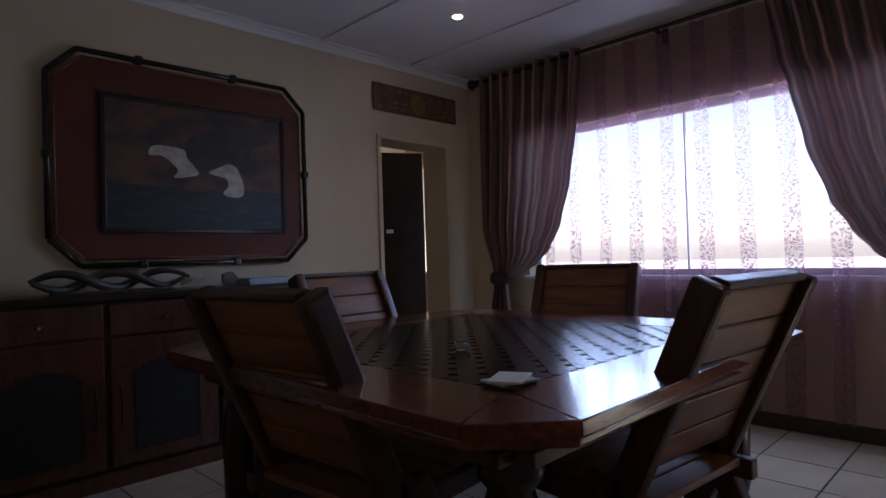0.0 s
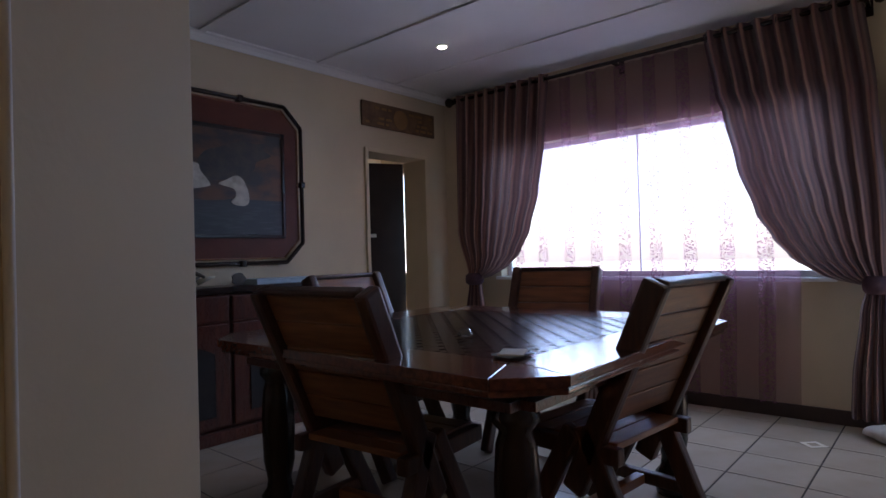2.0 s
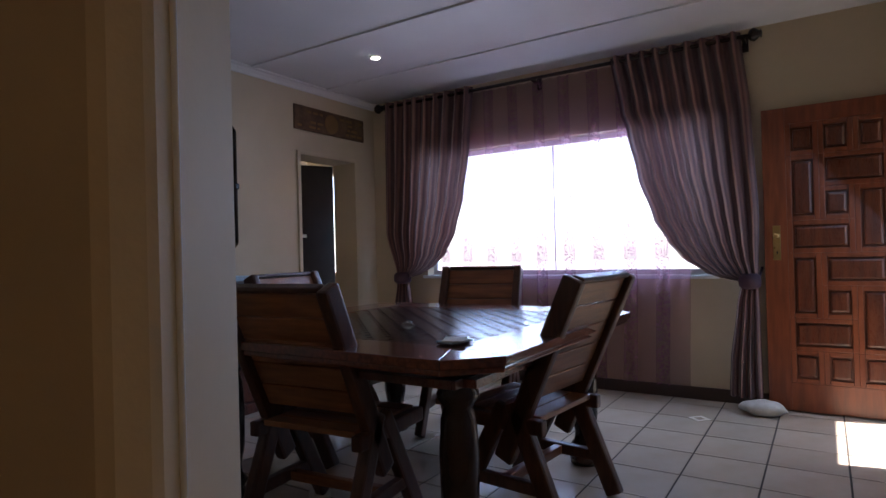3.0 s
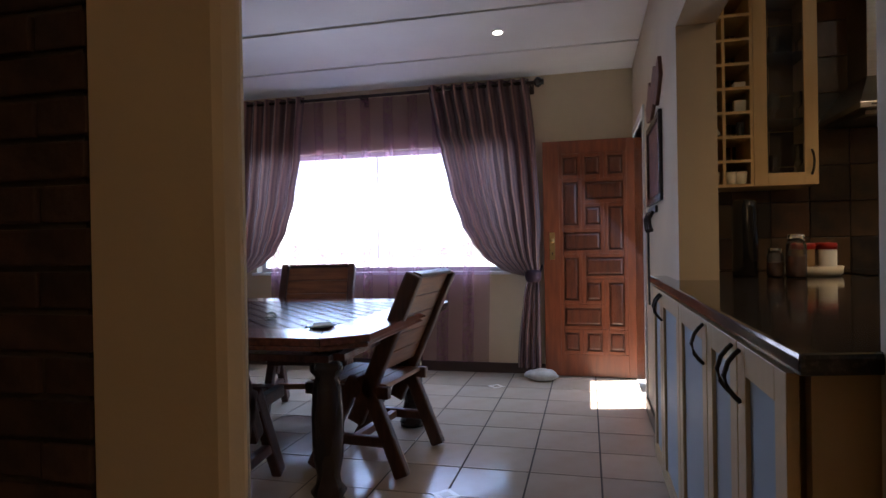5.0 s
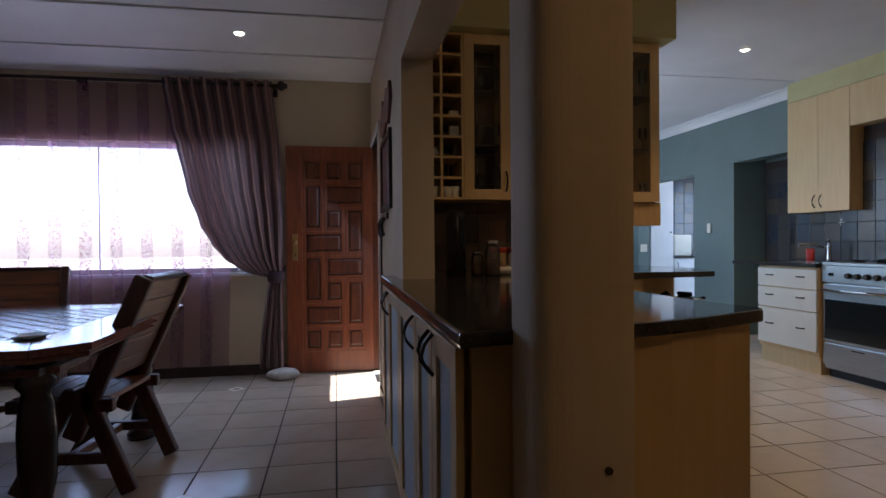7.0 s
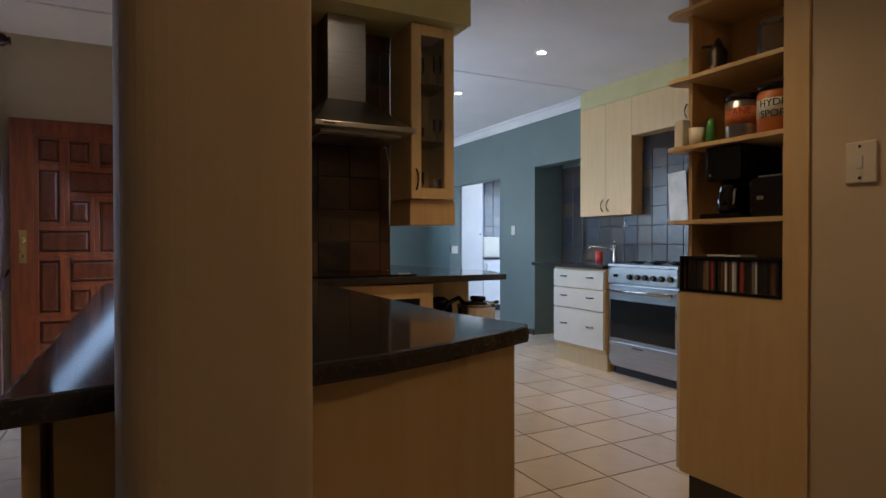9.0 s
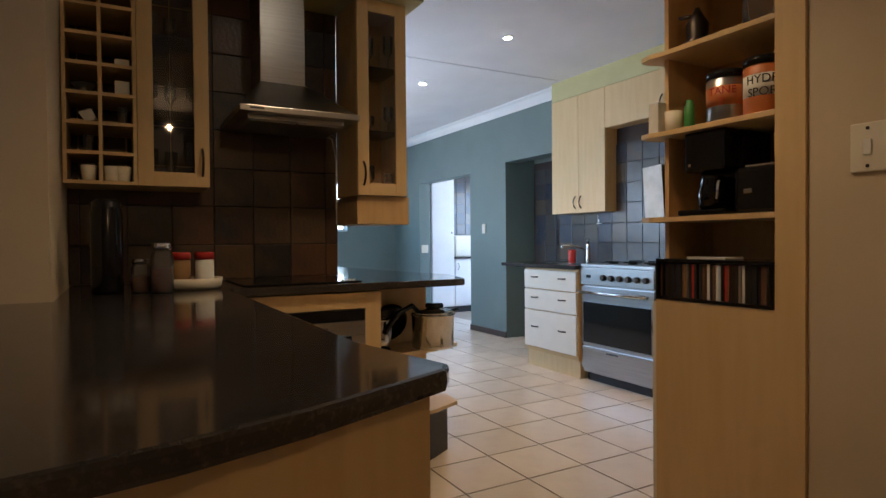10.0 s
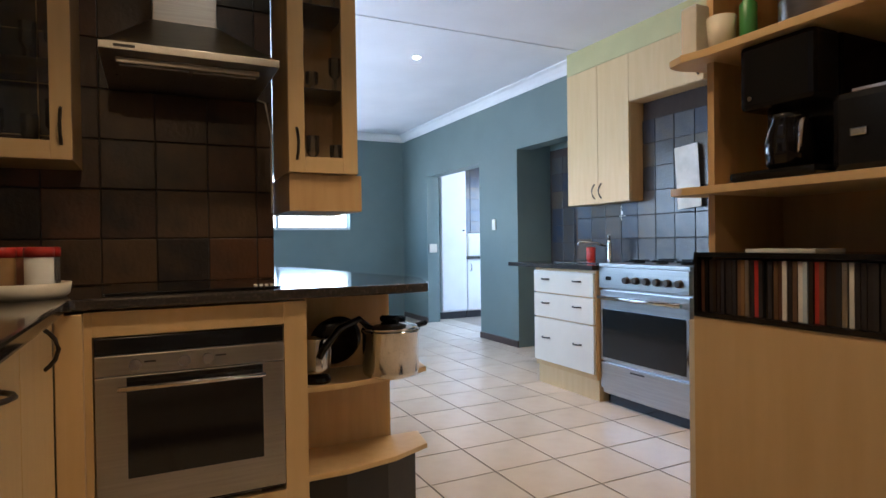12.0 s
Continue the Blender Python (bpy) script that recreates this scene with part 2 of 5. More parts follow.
M["lampglow"] = glow("lit downlight", (1.0, 0.86, 0.62), 25)
M["slate"] = hued("slate tile", [(0.007, 0.007, 0.01), (0.05, 0.026, 0.016), (0.115, 0.05, 0.022), (0.014, 0.013, 0.014), (0.10, 0.058, 0.028), (0.007, 0.008, 0.012)], 0.32)
M["slateblue"] = hued("blue slate tile", [(0.028, 0.038, 0.055), (0.065, 0.066, 0.068), (0.09, 0.07, 0.05), (0.035, 0.046, 0.068), (0.06, 0.055, 0.05), (0.022, 0.026, 0.034)], 0.2)
M["brick"] = mat("dark face brick", (0.085, 0.045, 0.032), 0.85, second=(0.045, 0.026, 0.02), scale=14, bump=0.6, vary=0.3)
M["mortar"] = mat("brown mortar", (0.10, 0.08, 0.06), 0.95, scale=30, bump=0.4)
M["cream"] = mat("cream plastic", (0.72, 0.67, 0.55), 0.4, second=(0.69, 0.64, 0.52), bump=0.02)
M["red"] = mat("red plastic", (0.45, 0.03, 0.02), 0.35, bump=0.02)
M["orange"] = mat("orange powder tub", (0.55, 0.17, 0.04), 0.45, bump=0.02)
M["greenp"] = mat("green plastic", (0.05, 0.25, 0.06), 0.4, bump=0.02)
M["paper"] = mat("white paper", (0.75, 0.74, 0.70), 0.8, second=(0.6, 0.6, 0.55), scale=9, bump=0.03)
M["horn"] = mat("carved kudu horn", (0.10, 0.075, 0.055), 0.35, second=(0.035, 0.026, 0.02), scale=9, bump=0.4)
M["ivory"] = mat("pale bone", (0.55, 0.48, 0.36), 0.35, scale=9, bump=0.1)
M["stone"] = mat("white door stone", (0.60, 0.57, 0.52), 0.85, second=(0.42, 0.39, 0.35), scale=12, bump=0.6)
M["signwood"] = mat("burnt sign board", (0.085, 0.045, 0.022), 0.6, second=(0.16, 0.09, 0.04), scale=9, bump=0.2)
M["ochre"] = mat("ochre sign paint", (0.24, 0.135, 0.045), 0.7, bump=0.1)
M["carved"] = mat("carved red wood", (0.22, 0.075, 0.035), 0.5, second=(0.12, 0.04, 0.02), scale=14, bump=0.5)
M["matte"] = mat("reddish brown mount", (0.12, 0.03, 0.015), 0.5, second=(0.085, 0.022, 0.012), scale=5, bump=0.05, spec=0.25)
M["canvas"] = mat("dark painted canvas", (0.11, 0.042, 0.014), 0.5, second=(0.022, 0.016, 0.014), scale=4.5, stretch=(1, 1, 2), bump=0.15, contrast=(0.42, 0.62))
M["lake"] = mat("dark painted water", (0.018, 0.02, 0.024), 0.35, second=(0.05, 0.05, 0.055), scale=9, stretch=(1, 1, 8), bump=0.15, contrast=(0.5, 0.75))
M["feather"] = mat("white paint strokes", (0.55, 0.50, 0.42), 0.45, second=(0.33, 0.28, 0.22), scale=14, bump=0.2)
M["wing"] = mat("black brown paint strokes", (0.014, 0.012, 0.011), 0.45, second=(0.045, 0.03, 0.02), scale=16, bump=0.2)
M["bluebook"] = mat("pale blue box lid", (0.42, 0.52, 0.60), 0.5, bump=0.02)
M["ground"] = mat("pale paving", (0.42, 0.39, 0.34), 0.9, second=(0.34, 0.31, 0.27), scale=3, bump=0.3)


# ---- building helpers ----
def bx(bm, lo, hi, bev=0.0, turn=None):
    t = bmesh.new()
    bmesh.ops.create_cube(t, size=1)
    c = [(a + b) / 2 for a, b in zip(lo, hi)]
    s = [abs(b - a) for a, b in zip(lo, hi)]
    bmesh.ops.transform(t, matrix=Matrix.Diagonal((*s, 1)), verts=t.verts)
    if bev:
        bmesh.ops.bevel(t, geom=t.edges[:], offset=min(bev, min(s) * 0.45), segments=2, affect="EDGES", profile=0.6)
    bmesh.ops.transform(t, matrix=Matrix.Translation(c) @ (turn or Matrix()), verts=t.verts)
    merge(bm, t)
    return bm


def merge(bm, t):
    me = bpy.data.meshes.new("tmp")
    t.to_mesh(me)
    t.free()
    bm.from_mesh(me)
    bpy.data.meshes.remove(me)


def box(lo, hi, bev=0.0):
    return bx(bmesh.new(), lo, hi, bev)


def beam(p0, p1, w, d, bev=0.006, up=(0, 1, 0)):
    """A squared bar from p0 to p1: w across, d along up."""
    a, b = Vector(p0), Vector(p1)
    z = (b - a).normalized()
    y = (Vector(up) - z * Vector(up).dot(z)).normalized()
    m = Matrix((y.cross(z), y, z)).transposed().to_4x4()
    bm = bmesh.new()
    n = (b - a).length
    bx(bm, (-w / 2, -d / 2, -n / 2), (w / 2, d / 2, n / 2), bev)
    bmesh.ops.transform(bm, matrix=Matrix.Translation((a + b) / 2) @ m, verts=bm.verts)
    return bm


def prism(pts, a, b, axis="z", bev=0.0):
    """A flat outline pulled from a to b along an axis."""
    bm = bmesh.new()
    put = {"z": lambda p, h: (p[0], p[1], h), "y": lambda p, h: (p[0], h, p[1]), "x": lambda p, h: (h, p[0], p[1])}[axis]
    low = [bm.verts.new(put(p, a)) for p in pts]
    top = [bm.verts.new(put(p, b)) for p in pts]
    bm.faces.new(low)
    bm.faces.new(top)
    for i in range(len(pts)):
        j = (i + 1) % len(pts)
        bm.faces.new((low[i], low[j], top[j], top[i]))
    bmesh.ops.recalc_face_normals(bm, faces=bm.faces[:])
    if bev:
        bmesh.ops.bevel(bm, geom=bm.edges[:], offset=bev, segments=2, affect="EDGES", profile=0.6)
    return bm


def lathe(profile, at=(0, 0, 0), seg=24, axis="z"):
    """A turned body; profile: (radius, height) from bottom to top."""
    bm = bmesh.new()
    rings = []
    for r, h in profile:
        rings.append([bm.verts.new((max(r, 1e-4) * math.cos(2 * math.pi * i / seg), max(r, 1e-4) * math.sin(2 * math.pi * i / seg), h)) for i in range(seg)])
    for a, b in zip(rings, rings[1:]):
        for i in range(seg):
            bm.faces.new((a[i], a[(i + 1) % seg], b[(i + 1) % seg], b[i])).smooth = True
    bm.faces.new(rings[0][::-1])
    bm.faces.new(rings[-1])
    turn = {"z": Matrix(), "x": Matrix.Rotation(math.pi / 2, 4, "Y"), "y": Matrix.Rotation(-math.pi / 2, 4, "X")}[axis]
    bmesh.ops.transform(bm, matrix=Matrix.Translation(at) @ turn, verts=bm.verts)
    return bm


def tube(points, r, seg=10, taper=None):
    """A round rod along points; taper gives the radius at each point."""
    bm = bmesh.new()
    pts = [Vector(p) for p in points]
    rings = []
    for i, p in enumerate(pts):
        d = (pts[min(i + 1, len(pts) - 1)] - pts[max(i - 1, 0)]).normalized()
        side = d.cross(Vector((0.13, 0.2, 0.97)))
        if side.length < 0.05:
            side = d.cross(Vector((1, 0, 0)))
        side.normalize()
        up = side.cross(d)
        q = taper[i] if taper else r
        rings.append([bm.verts.new(p + side * q * math.cos(2 * math.pi * k / seg) + up * q * math.sin(2 * math.pi * k / seg)) for k in range(seg)])
    for a, b in zip(rings, rings[1:]):
        for i in range(seg):
            bm.faces.new((a[i], a[(i + 1) % seg], b[(i + 1) % seg], b[i])).smooth = True
    bm.faces.new(rings[0][::-1])
    bm.faces.new(rings[-1])
    bmesh.ops.recalc_face_normals(bm, faces=bm.faces[:])
    return bm


def both(*bms):
    out = bms[0]
    for b in bms[1:]:
        merge(out, b)
    return out


def thing(name, at, label, category, group="", kind=""):
    ob = new(name)
    ob.empty_display_size = 0.1
    ob.location = at
    return tagged(ob, label, category, group, kind)


def root_of(ob):
    while ob.parent:
        ob = ob.parent
    return ob


def part(name, bm, material, parent, label=""):
    """Links a bmesh, given in the world's metres, as one mesh under a thing or a part."""
    r = root_of(parent)
    if not r.data:
        bmesh.ops.transform(bm, matrix=Matrix.Translation(-Vector(r.location)), verts=bm.verts)
    me = bpy.data.meshes.new(name)
    bm.to_mesh(me)
    bm.free()
    me.materials.append(M[material])
    ob = new(name, me)
    ob.parent = parent
    return tagged(ob, label)


def solid(name, bm, material, label="", category="", group="", kind=""):
    """A thing or a piece of the setting that is one mesh."""
    me = bpy.data.meshes.new(name)
    bm.to_mesh(me)
    bm.free()
    me.materials.append(M[material])
    return tagged(new(name, me), label, category, group, kind)


def wall(name, bm, material="wall", label="", category="wall"):
    return solid(name, bm, material, label or "smooth painted plaster wall", category, "", "structure")


def holed(axis, a, b, u0, u1, z0, z1, holes):
    """A wall slab between a and b on an axis, with rectangular openings (u0, u1, z0, z1) right through it."""
    bm = bmesh.new()
    us = sorted({u0, u1, *[h[0] for h in holes], *[h[1] for h in holes]})
    for p, q in zip(us, us[1:]):
        cut = sorted([(h[2], h[3]) for h in holes if h[0] <= p and h[1] >= q])
        z = z0
        for lo, hi in cut + [(z1, z1)]:
            if lo - z > 1e-4:
                if axis == "x":
                    bx(bm, (a, p, z), (b, q, lo))
                else:
                    bx(bm, (p, a, z), (q, b, lo))
            z = hi
    bmesh.ops.remove_doubles(bm, verts=bm.verts, dist=1e-5)
    doomed = {}
    for f in bm.faces:
        doomed.setdefault(tuple(round(c, 4) for c in f.calc_center_median()), []).append(f)
    bmesh.ops.delete(bm, geom=[f for fs in doomed.values() if len(fs) > 1 for f in fs], context="FACES")
    return bm


# ---- the setting ----
CEIL, KC = 2.6, 2.72      # dining room and lounge, kitchen
WX, PY, DY = 3.28, 2.57, -1.6      # window wall, picture wall, dividing wall

wall("wall_window", holed("x", WX, WX + 0.24, -1.85, 2.81, 0, CEIL, [(-0.52, 1.95, 0.9, 2.03)]), label="cream plastered wall round the curtained window")
wall("wall_picture", holed("y", PY, PY + 0.24, -0.7, WX, 0, CEIL, [(2.24, 3.0, 0, 2.02)]), label="cream plastered wall with the painting and an open doorway")
wall("wall_dividing", holed("y", DY - 0.16, DY, -0.64, WX, 0, CEIL, [(2.32, 3.2, 0, 2.0), (-0.64, 0.8, 0.0, 2.06)]), label="cream plastered wall open above the counter")
wall("wall_opening", prism([(-0.632, -0.335), (-0.637, -0.342), (-0.893, -0.573), (-0.93, -0.598), (-0.945, -0.601), (-0.978, -0.592), (-0.99, -0.578), (-1.031, -0.356), (-0.905, -0.356), (-0.905, 2.569), (-0.632, 2.569)], 0, CEIL - 0.001), label="cream plastered wall end beside the wide opening")
# white rod added for the bright highlight along the rounded plaster edge
solid("corner_highlight", lathe([(0.0045, 0), (0.0045, CEIL - 0.002)], (-0.8935, -0.5755, 0.001), 10), "white", "thin white rod painting the highlight on the plaster wall corner", "corner bead", "", "structure")
wall("column", prism([(-0.975 + 0.107 * math.copysign(abs(math.cos(a)) ** 0.5, math.cos(a)), -1.74 + 0.107 * math.copysign(abs(math.sin(a)) ** 0.5, math.sin(a))) for a in [2 * math.pi * i / 48 for i in range(48)]], 0, CEIL), label="cream plastered column with rounded corners", category="column")
wall("wall_switch", both(box((-4.5, -3.85, 0), (-0.522, -3.70, CEIL)), box((-0.57, -6.2, 0), (-0.522, -3.85, KC))), label="cream plastered wall with a light switch")
wall("wall_hood", box((1.665, -3.03, 0), (1.785, -1.76, KC)), label="cream wall behind the cooker hood")
wall("wall_green", holed("y", -6.15, -5.97, -0.42, 7.3, 0, KC, [(4.99, 6.45, 0, 2.02), (3.25, 4.2, 0, 2.07)]), "green", "sea green painted wall with two doorways")
wall("wall_far", holed("x", 7.3, 7.5, -6.15, -2.7, 0, KC, [(-5.13, -3.1, 1.31, 2.1)]), "green", "sea green painted wall with a high window")
wall("wall_annexe", holed("y", -2.95, -2.75, 1.785, 7.3, 0, KC, [(2.6, 5.4, 1.05, 2.15)]), "green", "sea green painted wall with a wide window")
wall("wall_recess", box((3.1, -6.5, 0), (4.35, -6.4, CEIL)), "green")
wall("wall_recess_side", both(box((4.2, -6.4, 0), (4.35, -6.15, CEIL)), box((3.1, -6.4, 0), (3.25, -6.15, CEIL))), "green")
wall("wall_scullery", both(holed("y", -8.4, -8.25, 4.5, 7.6, 0, KC, [(4.9, 6.4, 0.9, 2.2)]), box((4.36, -8.4, 0), (4.5, -6.15, KC))), "white", "white wall of the scullery with a window")
wall("wall_scullery_end", both(box((7.3, -8.25, 0), (7.6, -6.15, KC))), "white", "white wall of the scullery behind the cupboards")
# lounge behind, plain
wall("wall_lounge_back", box((-4.7, -6.2, 0), (-4.5, 2.81, CEIL)))
wall("wall_lounge_side", box((-4.5, 2.57, 0), (-0.9, 2.81, CEIL)))
# passage beyond the picture wall
wall("wall_passage", both(box((0.9, 4.3, 0), (4.2, 4.45, CEIL)), box((0.9, 2.82, 0), (1.05, 4.3, CEIL)), holed("x", 4.05, 4.2, 2.82, 4.3, 0, CEIL, [(3.1, 4.1, 0.9, 2.1)])), "wall", "cream wall of the room past the doorway")

tagged(solid("ceiling", both(box((-0.7, -1.85, CEIL), (WX + 0.24, 2.81, CEIL + 0.12)), box((-0.7, 2.82, CEIL), (4.2, 4.45, CEIL + 0.12)),
       *[box((x, DY, CEIL - 0.012), (x + 0.05, PY, CEIL + 0.01), 0.004) for x in (-0.15, 0.81, 1.735, 2.56)]), "ceiling"), "white board ceiling with narrow cover strips", "ceiling", "", "structure")
solid("ceiling", both(box((-4.7, -6.2, CEIL + 0.001), (-0.7, 2.81, CEIL + 0.12)), box((-0.7, -6.6, KC), (1.785, -1.85, KC + 0.1)), box((1.785, -8.4, KC), (7.6, -2.75, KC + 0.1)), box((3.02, -5.9, KC - 0.005), (3.05, -2.95, KC + 0.01))), "ceiling", "white board ceiling over the kitchen", "ceiling", "", "structure")


def cornice(name, a, b, inward, z, s=0.07):
    """A coved cornice along a wall from a to b."""
    a, b, n = Vector((*a, 0)), Vector((*b, 0)), Vector((*inward, 0))
    bm = bmesh.new()
    prof = [(0.0, 0.0), (s, 0.0), (s, -0.012), (s * 0.62, -s * 0.28), (s * 0.28, -s * 0.62), (0.012, -s), (0.0, -s)]
    rings = [[bm.verts.new(p + n * u + Vector((0, 0, z + v))) for u, v in prof] for p in (a, b)]
    for i in range(len(prof)):
        j = (i + 1) % len(prof)
        bm.faces.new((rings[0][i], rings[0][j], rings[1][j], rings[1][i]))
    bm.faces.new(rings[0])
    bm.faces.new(rings[1][::-1])
    bmesh.ops.recalc_face_normals(bm, faces=bm.faces[:])
    return solid(name, bm, "white", "white coved plaster cornice", "cornice", "", "structure")


cornice("cornice_1", (-0.7, PY), (WX, PY), (0, -1), CEIL, 0.06)
cornice("cornice_2", (-0.42, -5.97), (7.3, -5.97), (0, 1), KC, 0.1)
cornice("cornice_3", (7.3, -5.97), (7.3, -2.95), (-1, 0), KC, 0.1)

for n, lo, hi in (("baseboard_1", (WX - 0.015, -0.85, 0), (WX, PY, 0.09)), ("baseboard_2", (1.62, PY - 0.015, 0), (2.24, PY, 0.09)), ("baseboard_3", (1.2, DY, 0), (2.3, DY + 0.015, 0.09)),
                  ("baseboard_4", (4.2, -5.97, 0), (4.99, -5.955, 0.07)), ("baseboard_5", (6.45, -5.97, 0), (7.3, -5.955, 0.07)), ("baseboard_6", (-4.5, -3.7, 0), (-0.53, -3.688, 0.08))):
    solid(n, box(lo, hi, 0.003), "skirt", "dark brown skirting board", "skirting", "", "structure")

# doorway in the picture wall: frame and half-open dark door
dw = thing("door_1", (2.24, PY, 0), "dark wooden inner door standing half open in its frame", "door", "", "structure")
part("door_frame", both(box((2.24, PY - 0.02, 0), (2.275, PY + 0.26, 2.02), 0.004), box((2.965, PY - 0.02, 0), (3.0, PY + 0.26, 2.02), 0.004), box((2.275, PY - 0.02, 1.985), (2.965, PY + 0.26, 2.02), 0.004)), "wall", dw, "cream painted door frame")
leaf = part("door_leaf", both(beam((2.26, PY + 0.62, 1.0), (2.95, PY + 0.262, 1.0), 1.95, 0.04, 0.004, (0.48, 0.88, 0))), "blackwood", dw)
for k in (0.24, 0.5):
    px, py = 2.28 + 0.6 * k + 0.06, PY + 0.56 - 0.33 * k
    part("door_plate", beam((px, py, 1.30), (px + 0.05, py - 0.0275, 1.30), 0.03, 0.02, 0.001, (0.48, 0.88, 0)), "paper", leaf, "small pale label plate")

# window, frame and sill
win = thing("window_1", (WX, 0.7, 0.9), "wide white-framed window behind lace voile", "window", "", "structure")
for nm, lo, hi in (("window_frame", (WX + 0.1, -0.52, 0.9), (WX + 0.15, 1.95, 0.94)), ("window_frame", (WX + 0.1, -0.52, 1.99), (WX + 0.15, 1.95, 2.03)), ("window_frame", (WX + 0.1, -0.52, 0.94), (WX + 0.15, -0.48, 1.99)), ("window_frame", (WX + 0.1, 1.91, 0.94), (WX + 0.15, 1.95, 1.99)), ("mullion", (WX + 0.11, 0.714, 0.94), (WX + 0.14, 0.724, 1.99))):
    part(nm, box(lo, hi, 0.004), "white", win)
part("window_sill", box((WX - 0.03, -0.56, 0.872), (WX + 0.1, 1.99, 0.9), 0.006), "white", win)
for y0, y1 in ((-0.48, 0.7), (0.735, 1.91)):
    part("pane", box((WX + 0.122, y0, 0.94), (WX + 0.126, y1, 1.99)), "glass", win).visible_shadow = False
win = thing("window_2", (7.4, -4.1, 1.31), "high window over the far green wall", "window", "", "structure")
for lo, hi in (((7.38, -5.13, 1.31), (7.42, -3.1, 1.35)), ((7.38, -5.13, 2.06), (7.42, -3.1, 2.1)), ((7.38, -4.13, 1.35), (7.42, -4.09, 2.06))):
    part("window_frame", box(lo, hi, 0.003), "white", win)
win = thing("window_3", (4.0, -2.85, 1.05), "wide kitchen window in the green wall", "window", "", "structure")
for lo, hi in (((2.6, -2.87, 1.05), (5.4, -2.83, 1.09)), ((2.6, -2.87, 2.11), (5.4, -2.83, 2.15)), ((3.5, -2.87, 1.09), (3.54, -2.83, 2.11)), ((4.46, -2.87, 1.09), (4.5, -2.83, 2.11))):
    part("window_frame", box(lo, hi, 0.003), "white", win)

# outside
solid("ground", box((-60, -60, -0.14), (60, 60, -0.1)), "ground", "pale sunlit paving and lawn outside", "ground", "", "structure")
solid("doorstep", box((2.2, -2.7, -0.1), (3.4, -1.77, -0.02), 0.01), "ground", "pale concrete doorstep in the sun", "doorstep", "", "structure")


# ---- front door ----
fd = thing("front_door", (3.22, -1.25, 0), "panelled reddish hardwood front door standing wide open", "door", "", "structure")
X0, X1, YL, YR = 3.2, 3.24, -0.852, -1.664
Wd = YL - YR
part("door_leaf", box((X0 + 0.016, YR, 0.01), (X1, YL, 2.005), 0.003), "doordark", fd)


def fdbox(u0, u1, z0, z1, proud, bev, name, m, parent):
    return part(name, box((X0 + 0.008 - proud, YL - u1, z0), (X0 + 0.017, YL - u0, z1), bev), m, parent)


for u0, u1, z0, z1 in ((0, 0.135, 0.01, 2.005), (Wd - 0.125, Wd, 0.01, 2.005), (0.135, Wd - 0.125, 0.01, 0.195), (0.135, Wd - 0.125, 1.895, 2.005)):
    fdbox(u0, u1, z0, z1, 0.008, 0.002, "stile", "door", fd)
ux = [0.135 + i * (Wd - 0.26) / 3 for i in range(4)]
zz = [0.195 + i * 0.2125 for i in range(9)]
GRID = [(0, 0, 1, 1), (1, 0, 1, 1), (2, 0, 1, 1), (0, 1, 2, 1), (2, 1, 1, 2), (1, 2, 1, 1), (0, 2, 1, 2), (1, 3, 2, 1), (0, 4, 2, 1), (2, 4, 1, 2), (1, 5, 1, 1), (0, 5, 1, 2), (1, 6, 2, 1), (0, 7, 1, 1), (1, 7, 1, 1), (2, 7, 1, 1)]
for c, r, w, h in GRID:
    u0, u1, z0, z1 = ux[c], ux[c + w], zz[r], zz[r + h]
    g = 0.03
    ring = bmesh.new()
    for a, b, p, q in ((u0, u0 + g, z0, z1), (u1 - g, u1, z0, z1), (u0 + g, u1 - g, z0, z0 + g), (u0 + g, u1 - g, z1 - g, z1)):
        bx(ring, (X0 + 0.001, YL - b, p), (X0 + 0.017, YL - a, q), 0.004)
    pf = part("panel_moulding", ring, "door", fd)
    t = bmesh.new()
    bx(t, (X0 - 0.002, YL - u1 + 0.042, z0 + 0.042), (X0 + 0.03, YL - u0 - 0.042, z1 - 0.042), 0.014)
    part("raised_panel", t, "doordark", pf)
hp = part("lock_plate", box((X0 - 0.005, YL - 0.095, 1.0), (X0 + 0.001, YL - 0.05, 1.23), 0.003), "brass", fd, "worn brass lock plate")
part("keyhole", box((X0 - 0.0065, YL - 0.077, 1.04), (X0 - 0.0045, YL - 0.069, 1.06)), "kick", hp)
part("knob", lathe([(0.012, 0), (0.02, 0.012), (0.02, 0.022), (0.008, 0.03)], (X0 - 0.035, YL - 0.072, 1.16), 16, "x"), "brass", hp)
for z in (0.3, 1.0, 1.75):
    part("hinge", lathe([(0.008, 0), (0.008, 0.1)], (X0 + 0.02, YR - 0.008, z), 10), "brass", fd)
solid("door_frame_front", both(box((2.26, DY - 0.165, 0), (2.32, DY + 0.012, 2.06), 0.004), box((3.2, DY - 0.165, 0), (3.245, DY + 0.004, 2.06), 0.004), box((2.32, DY - 0.165, 2.0), (3.2, DY + 0.012, 2.06), 0.004)), "white", "white painted front door frame", "door frame", "", "structure")
st = bmesh.new()
bmesh.ops.create_icosphere(st, subdivisions=3, radius=1)
for v in st.verts:
    q = noise.noise(v.co * 1.7) * 0.16 + noise.noise(v.co * 5) * 0.04
    v.co = Vector((v.co.x * 0.09, v.co.y * 0.135, v.co.z * 0.05)) * (1 + q)
for f in st.faces:
    f.smooth = True
bmesh.ops.transform(st, matrix=Matrix.Translation((3.03, -0.83, 0.047)), verts=st.verts)
solid("door_stop_stone", st, "stone", "flat whitish stone holding the front door open", "stone")


